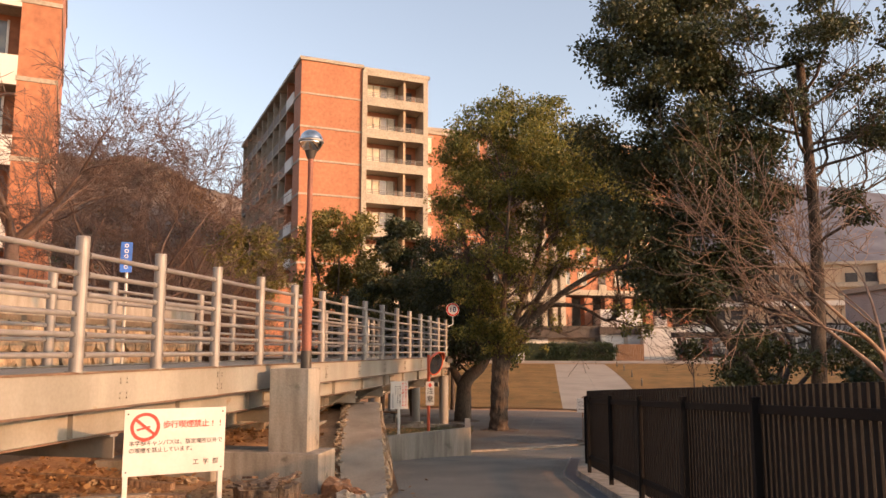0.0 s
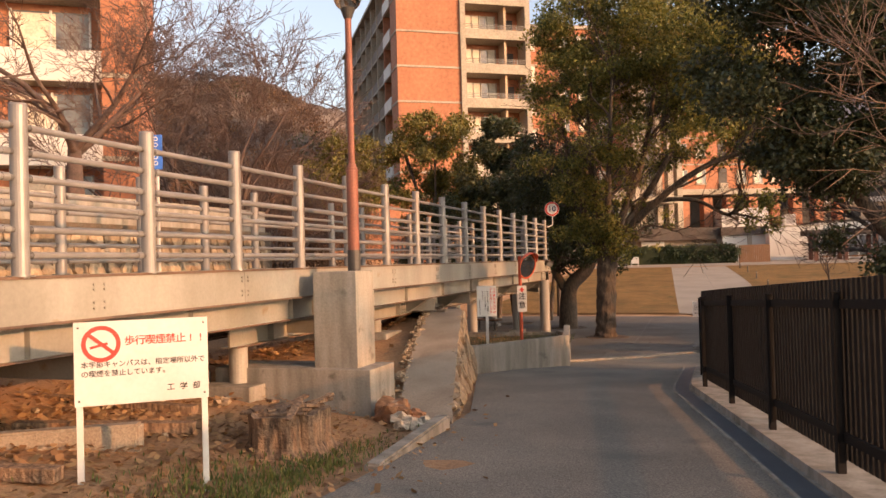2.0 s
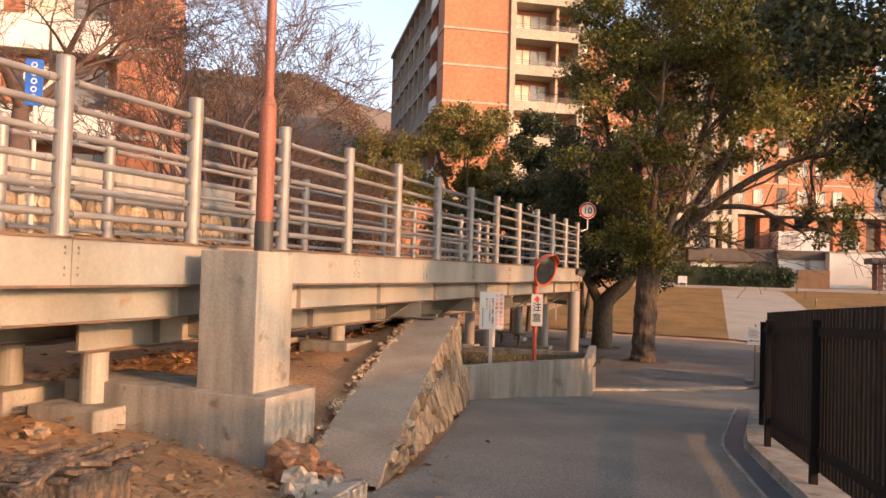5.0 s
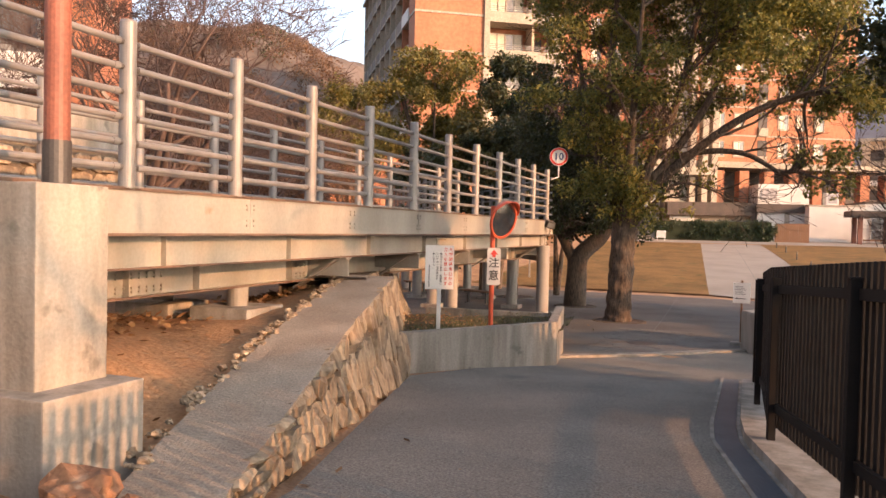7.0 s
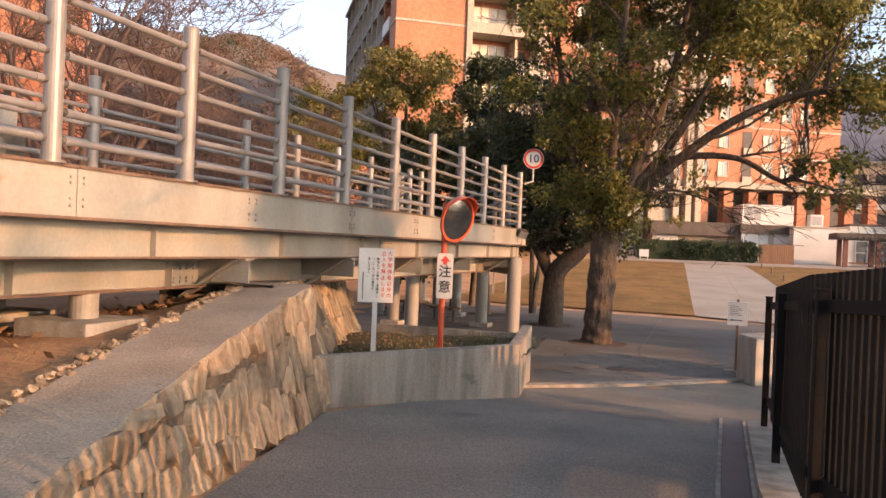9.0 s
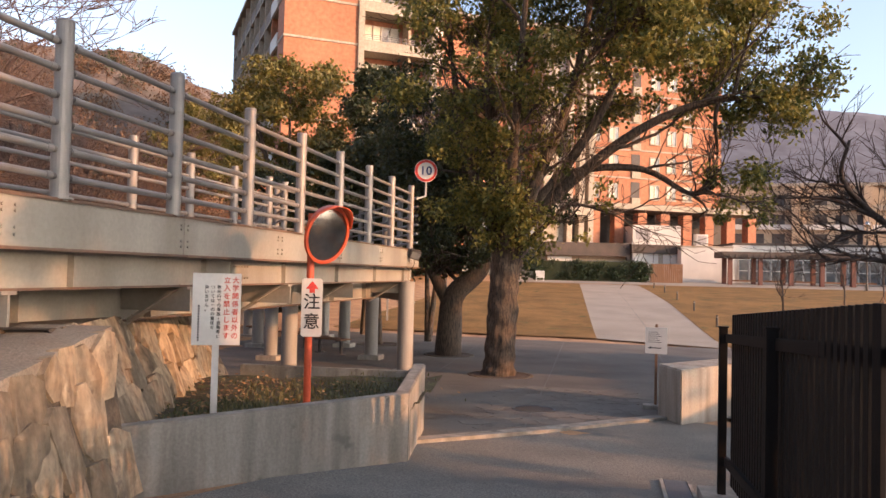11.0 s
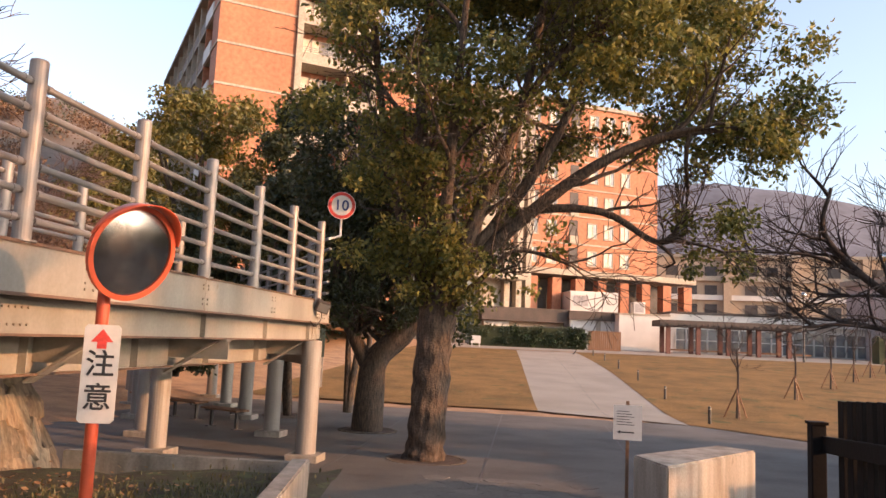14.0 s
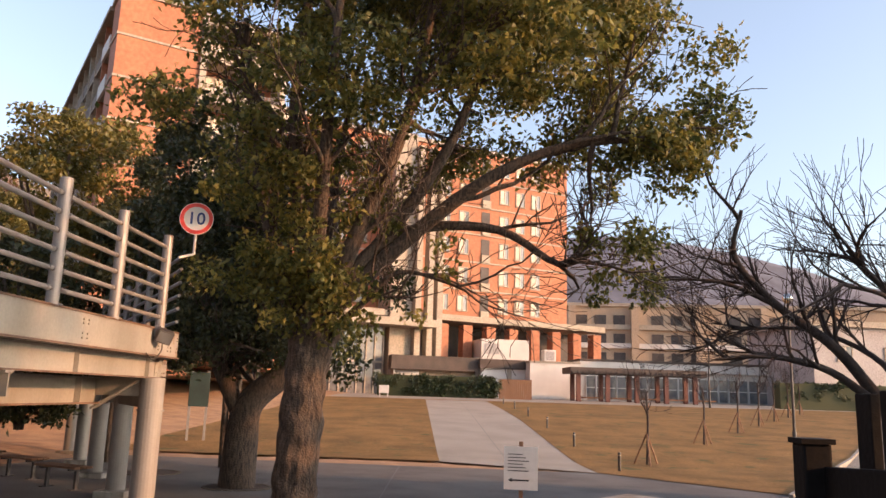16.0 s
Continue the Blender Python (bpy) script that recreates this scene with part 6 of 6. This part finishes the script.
# ---- buildings ----
def tower_block():
    """The tall brick block: a sunlit end face with loggias, and a shaded side of recessed balconies."""
    b = thing("tower_block", "eight-storey orange-brick block with cream loggia frames", "building", m=pose(-27.95, 74.2, 2.25, 0, 0, 33.5))
    H, S, n, D = 29.5, 3.57, 8, 1.5
    part("wall", box(0, 6.6, 0, 3.1, 0, H), BRICK, b, "orange brick end wall")
    part("inner_wall", box(D, 6.6, 3.1, 37.5, 0, H - 0.1), BRICK, b)
    part("rear_wall", box(6.6, 14.2, 2.1, 37.5, 0, H - 0.2), BRICK, b)
    part("roof", box(-0.2, 6.75, -0.2, 3.3, H, H + 0.35), FRAME, b)
    part("roof_rear", box(6.75, 14.4, -0.3, 37.7, H - 0.25, H + 0.12), FRAME, b)
    part("eave", box(-0.35, 6.75, 3.3, 37.7, H - 0.3, H + 0.05), FRAME, b)
    for k in range(1, n):
        z = H - S * k
        part("band", box(-0.08, 6.6, -0.1, 0.04, z - 0.1, z + 0.1), FRAME, b)
        part("side_band", box(-0.08, 0.04, 0.04, 3.1, z - 0.1, z + 0.1), FRAME, b)
    part("frame_post", box(6.6, 7.15, -0.28, 2.1, 0, H - 0.25), FRAME, b)
    part("frame_post", box(13.65, 14.2, -0.28, 2.1, 0, H - 0.25), FRAME, b)
    for k in range(n + 1):
        z = H - S * k - (0.25 if k == 0 else 0)
        part("slab", box(7.15, 13.65, -0.27, 2.1, z - 0.5, z), FRAME, b)
        if k == n:
            break
        z = H - S * k
        p = part("parapet", box(7.15, 13.65, -0.25, -0.12, z - S, z - S + 0.5), FRAME, b)
        for i in range(3):
            part("rail", rod((7.15, -0.18, z - S + 0.66 + 0.17 * i), (13.65, -0.18, z - S + 0.66 + 0.17 * i), 0.03, sides=6), RAIL, p)
        for i in range(4):
            part("baluster", box(7.9 + 1.6 * i, 7.95 + 1.6 * i, -0.2, -0.15, z - S + 0.5, z - S + 1.02), RAIL, p)
        part("screen_wall", box(11.5, 11.75, 0.3, 2.1, z - S, z - 0.5), WALLTAN, b)
        w = part("window", box(7.7, 11.0, 2.0, 2.08, z - S + 0.25, z - 1.0), CURTAIN, b, "pale curtained window")
        part("dark_pane", box(9.3, 10.1, 1.97, 1.998, z - S + 0.3, z - 1.05), GLASSY, w)
        for i in range(5):
            part("window_frame", box(7.64 + i * 0.84, 7.74 + i * 0.84, 1.9, 1.97, z - S + 0.25, z - 1.0), FRAME, w)
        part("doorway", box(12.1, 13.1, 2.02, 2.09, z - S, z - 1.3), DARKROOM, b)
    bays = [3.1, 7.0, 10.8, 14.6, 18.4, 22.2, 26.0, 29.8, 33.6, 37.4]     # shaded side, bay by bay
    for j, y0 in enumerate(bays):
        part("fin", box(-0.05 if j > 1 else 0.02, D, y0 - 0.13, y0 + 0.13, 0, H - 0.3), FRAME if j > 1 else BRICK, b)
    for k in range(n):
        z = H - S * k
        for j, (y0, y1) in enumerate(zip(bays, bays[1:])):
            part("balcony_floor", box(0.03, D, y0 + 0.13, y1 - 0.13, z - S - 0.12, z - S + 0.08), FRAME, b)
            # past the first white bay the parapets have shade mixed into their colour
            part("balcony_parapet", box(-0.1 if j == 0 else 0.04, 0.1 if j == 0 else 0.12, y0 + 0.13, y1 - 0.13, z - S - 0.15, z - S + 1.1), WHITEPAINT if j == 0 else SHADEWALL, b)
            part("glazing", box(D - 0.06, D - 0.01, y0 + 0.3, y1 - 0.3, z - S + 0.1, z - 0.9), GLASSY, b)
    part("side_wing", box(14.2, 19.5, 4.6, 16, 0, H - S * 1.4), BRICK, b, "lower brick wing with windows")
    part("wing_roof", box(14.2, 19.7, 4.4, 16.2, H - S * 1.4, H - S * 1.4 + 0.35), FRAME, b)
    for k in range(6):
        z = H - S * (k + 2.2)
        w = part("window", box(14.8, 16.6, 4.5, 4.58, z + 0.5, z + 2.4), CURTAIN, b)
        part("sash", box(15.64, 15.76, 4.42, 4.5, z + 0.5, z + 2.4), FRAME, w)
        part("lintel", box(14.6, 16.8, 4.4, 4.6, z + 2.4, z + 2.6), FRAME, w)
    part("podium", box(-8.0, 6.2, -6.2, -0.5, -1.0, 5.0), BRICK, b)
    part("podium_roof", box(-8.3, 6.5, -6.5, -0.4, 5.0, 5.4), FRAME, b)


tower_block()


def window_unit(parent, x, y, z, w, h, mat=None):
    """A window set into a wall that faces -y: frame, panes, sill."""
    win = part("window", box(x - w / 2, x + w / 2, y - 0.03, y + 0.25, z, z + h), GLASSY, parent)
    part("curtain", box(x - w / 2 + 0.06, x + w * 0.12, y - 0.05, y - 0.031, z + 0.06, z + h - 0.06), CURTAIN, win)
    bm2 = box(x - w / 2 - 0.08, x - w / 2, y - 0.1, y + 0.1, z - 0.08, z + h + 0.08)
    box(x + w / 2, x + w / 2 + 0.08, y - 0.1, y + 0.1, z - 0.08, z + h + 0.08, bm=bm2)
    box(x - w / 2, x + w / 2, y - 0.1, y + 0.1, z + h, z + h + 0.08, bm=bm2)
    box(x - 0.035, x + 0.035, y - 0.09, y + 0.1, z, z + h, bm=bm2)
    part("frame", bm2, FRAME, win)
    part("sill", box(x - w / 2 - 0.12, x + w / 2 + 0.12, y - 0.16, y + 0.1, z - 0.14, z), FRAME, win)


def long_block():
    """The brick block across the lawn, windows in rows over an open ground floor."""
    b = thing("brick_block", "seven-storey orange-brick block with rows of small windows", "building", m=pose(14.3, 117.5, 0.3, 0, 0, 28))
    H, Z0, S, n = 30.5, 9.4, 3.5, 6
    part("wall", box(-46, 0, 0, 16, Z0, H), BRICK, b, "sunlit orange brick wall")
    part("roof", box(-46.3, 0.3, -0.3, 16.3, H, H + 0.5), FRAME, b)
    part("ground_floor_slab", box(-46, 3.7, -3.2, 16, Z0 - 0.75, Z0 - 0.05), FRAME, b)
    # back wall coloured dark to give the open ground floor its shade
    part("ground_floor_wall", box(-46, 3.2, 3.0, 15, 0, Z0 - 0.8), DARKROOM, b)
    en = part("entrance_glazing", box(-36, -27, -3.0, -2.9, 0, 7.4), GLASSY, b, "tall dark glazed entrance front")
    for i in range(10):
        part("mullion", box(-36 + i, -35.86 + i, -3.14, -3.0, 0, 7.4), FRAME, en)
    part("transom", box(-36, -26.9, -3.16, -3.0, 3.4, 3.65), FRAME, en)
    part("entrance_canopy", box(-38, -22, -6.5, -2.9, 7.4, 8.2), FRAME, b, "cream concrete entrance canopy")
    for x in np.arange(-20, 2.6, 3.15):
        part("brick_pillar", box(x, x + 1.2, -2.9, -1.7, 0, Z0 - 1.1), BRICK, b)
    for x in (-23.5, -22.0, -20.8):
        part("stair_pillar", box(x - 0.35, x + 0.35, -4.4, -3.3, 0, H - 2), FRAME, b)
    part("stair_tower", box(-26.5, -23.9, -3.6, 0, 0, H - 0.5), FRAME, b, "cream stair tower")
    for k in range(n):
        z = Z0 + S * k
        if k:
            part("band", box(-46, 0.06, -0.12, 0.05, z - 0.1, z + 0.1), FRAME, b)
        for x in (-5.0, -7.4, -9.8, -15.6, -18.2, -29, -31.6, -34.2, -36.8):
            window_unit(b, x, 0, z + 0.95, 1.25, 1.75)
        # recess shade painted as a dark panel on the wall face
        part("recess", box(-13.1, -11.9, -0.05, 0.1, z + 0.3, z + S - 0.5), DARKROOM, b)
        part("recess_parapet", box(-13.1, -11.9, -0.3, 0.0, z, z + 1.0), FRAME, b)


long_block()


def low_buildings():
    b = thing("canopy_building", "low building with a dark brown roof fascia and glazed front", "building", m=pose(-6.9, 100.0, 0.0, 0, 0, 14))
    part("fascia", box(0, 9.8, 0, 9, 3.1, 4.6), ROOFM, b)
    part("wall", box(0.4, 9.5, 1.0, 9, 0, 3.1), WALLTAN, b)
    part("white_band", box(0.4, 3.2, 0.9, 0.99, 1.6, 3.0), WHITEPAINT, b)
    for i in range(8):
        w = part("window", box(3.4 + i * 0.75, 4.0 + i * 0.75, 0.93, 0.99, 1.1, 2.6), GLASSY, b)
        part("window_frame", box(3.34 + i * 0.75, 3.4 + i * 0.75, 0.88, 0.99, 1.05, 2.65), FRAME, w)
    part("post", box(9.3, 9.8, 0, 0.5, 0, 3.1), ROOFM, b)
    c = thing("white_annex", "low white rendered annex with a brown fascia and roof plant", "building", m=pose(2.75, 102.0, 0.0, 0, 0, 12))
    part("wall", box(0, 6.3, 0, 8, 0, 3.5), WHITEPAINT, c)
    part("fascia", box(-0.2, 6.5, -0.3, 8.3, 3.5, 4.5), ROOFM, c)
    part("wall_pier", box(2.9, 3.4, -0.15, 0, 0, 3.5), FRAME, c)
    pr = part("plant_room", box(0.6, 6.2, 2.5, 7, 4.5, 6.9), WHITEPAINT, c)
    for x in (1.0, 1.9):
        part("vent", box(x, x + 0.75, 2.42, 2.5, 5.2, 6.4), GREYWALL, pr)
    ac = part("air_conditioner", box(8.2, 9.6, 3.0, 4.2, 4.5, 6.0, 0.04), WHITEPAINT, c)
    part("fan_grille", box(8.4, 9.4, 2.95, 2.99, 4.8, 5.8), GREYWALL, ac)
    d = thing("white_annex", "long low white building with a band of windows", "building", m=pose(7.9, 100.5, 0.0, 0, 0, 6))
    part("wall", box(0, 5.4, 0, 9, 0, 4.2), WHITEPAINT, d)
    part("wall_cap", box(-0.1, 5.5, -0.1, 9.1, 4.2, 4.4), FRAME, d)
    part("long_wall", box(5.6, 30, 1.2, 9, 0, 3.7), WHITEPAINT, d)
    part("long_roof", box(5.6, 30.4, 0.6, 9.3, 3.7, 4.6), WHITEPAINT, d)
    part("roof_edge", box(5.6, 30.5, 0.5, 9.4, 4.6, 4.85), ROOFM, d)
    for i in range(20):
        w = part("window", box(6.4 + i * 1.15, 7.4 + i * 1.15, 1.1, 1.2, 0.6, 3.0), GLASSY, d)
        part("frame", box(6.36 + i * 1.15, 6.44 + i * 1.15, 1.02, 1.12, 0.5, 3.1), WHITEPAINT, w)
        part("rail", box(6.44 + i * 1.15, 7.4 + i * 1.15, 1.04, 1.1, 1.75, 1.85), WHITEPAINT, w)
    g = thing("grey_building", "plain grey two-storey building beyond the hedge", "building", m=pose(36, 96, 0, 0, 0, 10))
    part("wall", box(0, 24, 0, 12, 0, 8.6), GREYWALL, g)
    part("roof", box(-0.5, 24.5, -0.5, 12.5, 8.6, 9.2), FRAME, g)
    for i in range(4):
        window_unit(g, 3.5 + 5.4 * i, 0, 5.2, 1.6, 1.4)


low_buildings()


def pergola():
    p = thing("pergola", "open pergola shelter with a thick dark roof and red-brown posts", "pergola", m=pose(11.9, 93.5, profile(93.5), 0, 0, 4))
    part("roof", box(-0.9, 12.6, -0.6, 3.2, 2.7, 3.3), ROOFM, p)
    for x in np.arange(0, 12.1, 2.9):
        for y in (0, 2.6):
            part("post", box(x - 0.2, x + 0.2, y - 0.2, y + 0.2, 0, 2.7), POSTRED, p)
        part("bench", box(x + 0.8, x + 2.9, 1.9, 2.4, 0.35, 0.5), WOOD, p)
    for x in np.arange(-0.7, 12.4, 0.55):
        part("rafter", box(x, x + 0.12, -0.75, -0.6, 2.75, 3.0), ROOFM, p)


pergola()


def hedge(x0, x1, y0, y1, z, h, seed, n, a=0):
    t = thing("hedge", "clipped dense dark green hedge", "hedge", m=pose(0, 0, 0))
    rr = np.random.default_rng(seed)
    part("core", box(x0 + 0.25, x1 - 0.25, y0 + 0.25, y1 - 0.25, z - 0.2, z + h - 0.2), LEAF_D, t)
    clumps = []
    for i in range(n):
        clumps.append(((x0 + (x1 - x0) * rr.random(), y0 + (y1 - y0) * rr.random() * (0.6 if y1 - y0 < 5 else 1.0), z + h * (0.15 + 0.75 * rr.random())), (0.5, 0.45, 0.4)))
    leaves("foliage", clumps, n * 90, 0.22, HEDGE, t, seed)


# this first hedge is out of view, added to keep low sun off the plaza
hedge(10.0, 11.4, 13, 33, -1.5, 2.7, 5, 120)
hedge(-7.9, 4.1, 93.0, 94.6, 0.2, 2.3, 3, 150)
hedge(29.0, 62, 88, 90, 0.2, 2.5, 4, 200)
wf = thing("wooden_fence", "brown board fence beside the hedge", "fence")
for i in range(16):
    part("board", box(4.2 + 0.2 * i, 4.385 + 0.2 * i, 93.6, 93.66, 0.1, 2.2), WOOD, wf)


def left_block():
    """The brick block up on the left slope, long white balconies towards the road."""
    b = thing("balcony_block", "orange-brick block with long white balconies above the slope", "building", m=pose(-24.8, 32.9, 2.6, 0, 0, 36))
    S = 3.9
    part("wall", box(-30, 0, 0.9, 12, -1, 5 * S + 1), BRICK, b)
    part("end_pier", box(-1.7, 0.02, -0.5, 0.9, -1, 5 * S + 1), BRICK, b)
    for k in range(5):
        z = k * S
        part("balcony_parapet", box(-30, -1.7, -0.5, -0.3, z + S - 0.35, z + S + 1.1), WHITEPAINT, b)
        part("balcony_slab", box(-30, -1.7, -0.3, 0.9, z + S - 0.35, z + S - 0.1), FRAME, b)
        part("band", box(-1.75, 0.06, -0.56, 12, z + S - 0.12, z + S + 0.1), FRAME, b)
        for x in (-4.0, -8.4, -12.8, -17.2, -21.6):
            w = part("window", box(x - 1.7, x + 1.7, 0.8, 0.88, z + 0.9, z + S - 0.7), GLASSY, b)
            part("curtain", box(x - 1.6, x + 0.2, 0.77, 0.8, z + 0.95, z + S - 0.8), CURTAIN, w)
            for i in range(3):
                part("frame", box(x - 1.75 + 1.7 * i, x - 1.65 + 1.7 * i, 0.7, 0.82, z + 0.85, z + S - 0.65), WHITEPAINT, w)


left_block()


def far_block():
    b = thing("far_block", "distant four-storey tan building with rows of windows", "building", m=pose(22, 168, 3, 0, 0, -6))
    part("wall", box(0, 60, 0, 14, 0, 15.5), WALLTAN, b)
    part("roof", box(-0.5, 60.5, -0.5, 14.5, 15.5, 16.1), FRAME, b)
    for k in range(4):
        part("band", box(0, 60, -0.6, 0, 3.6 * k + 0.2, 3.6 * k + 1.15), FRAME if k % 2 else WHITEPAINT, b)
        for i in range(16):
            if i % 4 == 3:
                continue
            w = part("window", box(1.5 + 3.6 * i, 3.7 + 3.6 * i, -0.12, 0.1, 3.6 * k + 1.2, 3.6 * k + 3.0), DARKROOM, b)
    for i in range(5):
        part("pier", box(12 * i, 12 * i + 1.4, -1.1, 0, 0, 15.5), WALLTAN, b)


far_block()


# ---- retaining wall behind the bridge ----
def rear_wall():
    w = thing("retaining_wall", "stone-footed concrete retaining wall behind the footbridge", "retaining wall", kind="structure")
    part("upper_wall", box(-9.45, -9.1, -14, 18, 2.02, 2.5, 0.02), CONCRETE, w, "plain beige concrete upper wall")
    part("lower_core", box(-9.4, -8.95, -14, 18, -0.5, 2.02), MORTAR, w)
    r5 = random.Random(2)
    for r in range(4):
        y = -2.0 + 0.2 * r
        while y < 17.8:
            l = r5.uniform(0.25, 0.42)
            stone(r5, (-8.95, y, 0.98 + 0.27 * r), l, 0.27, 0.06, (1, 0, 0.1), w, 0)
            y += l * 0.98


rear_wall()

# ---- hills and mountain ----


def hill_rise(u, v, h, seed, rough):
    k = (math.cos(math.pi * min(1.0, math.hypot(u, v))) + 1) / 2
    return h * k * (1 + rough * noise.fractal(Vector((u * 3 + seed, v * 3, seed)), 0.8, 2.0, 5))


def hill(name, mat, label, cx, cy, rx, ry, h, z, seed, n=60, rough=0.35):
    bm2 = bmesh.new()
    vs = []
    for i in range(n + 1):
        row = []
        for j in range(n + 1):
            u, v = 2 * i / n - 1, 2 * j / n - 1
            e = hill_rise(u, v, h, seed, rough)
            row.append(bm2.verts.new((cx + u * rx, cy + v * ry, z + e)))
        vs.append(row)
    for i in range(n):
        for j in range(n):
            bm2.faces.new((vs[i][j], vs[i + 1][j], vs[i + 1][j + 1], vs[i][j + 1]))
    return tagged(link_mesh(name, bm2, mat, smooth=True), label, "hill", kind="structure")


hill("backdrop_mountain", MOUNTAIN, "wooded mountain ridge with distance haze painted in as blue-grey", 130, 1100, 1300, 500, 228, -5, 3, 90, 0.1)
hill("backdrop_hill", FARHILL, "brown winter-wooded hillside", -94, 140, 80, 95, 38, 1, 9, 90, 0.14)
wd = new("winter_woods")
tagged(wd, "bare brown winter woods covering the hillside", "woods", kind="stuff")
r6 = random.Random(19)
cl = []
while len(cl) < 520:
    a, d = r6.uniform(-42, -12), r6.uniform(62, 150)
    px, py = ray_place(a, d)
    u, v = (px + 94) / 80, (py - 140) / 95
    if math.hypot(u, v) > 0.95:
        continue
    s = r6.uniform(1.2, 2.8)
    cl.append(((px, py, 1 + hill_rise(u, v, 38, 9, 0.14) + s * 0.4), (s, s, s * 0.9)))
leaves("woods", cl[:430], 60000, 0.42, LEAF_BROWN, wd, 20)
leaves("evergreen_woods", cl[430:], 12000, 0.42, LEAF_D, wd, 21)
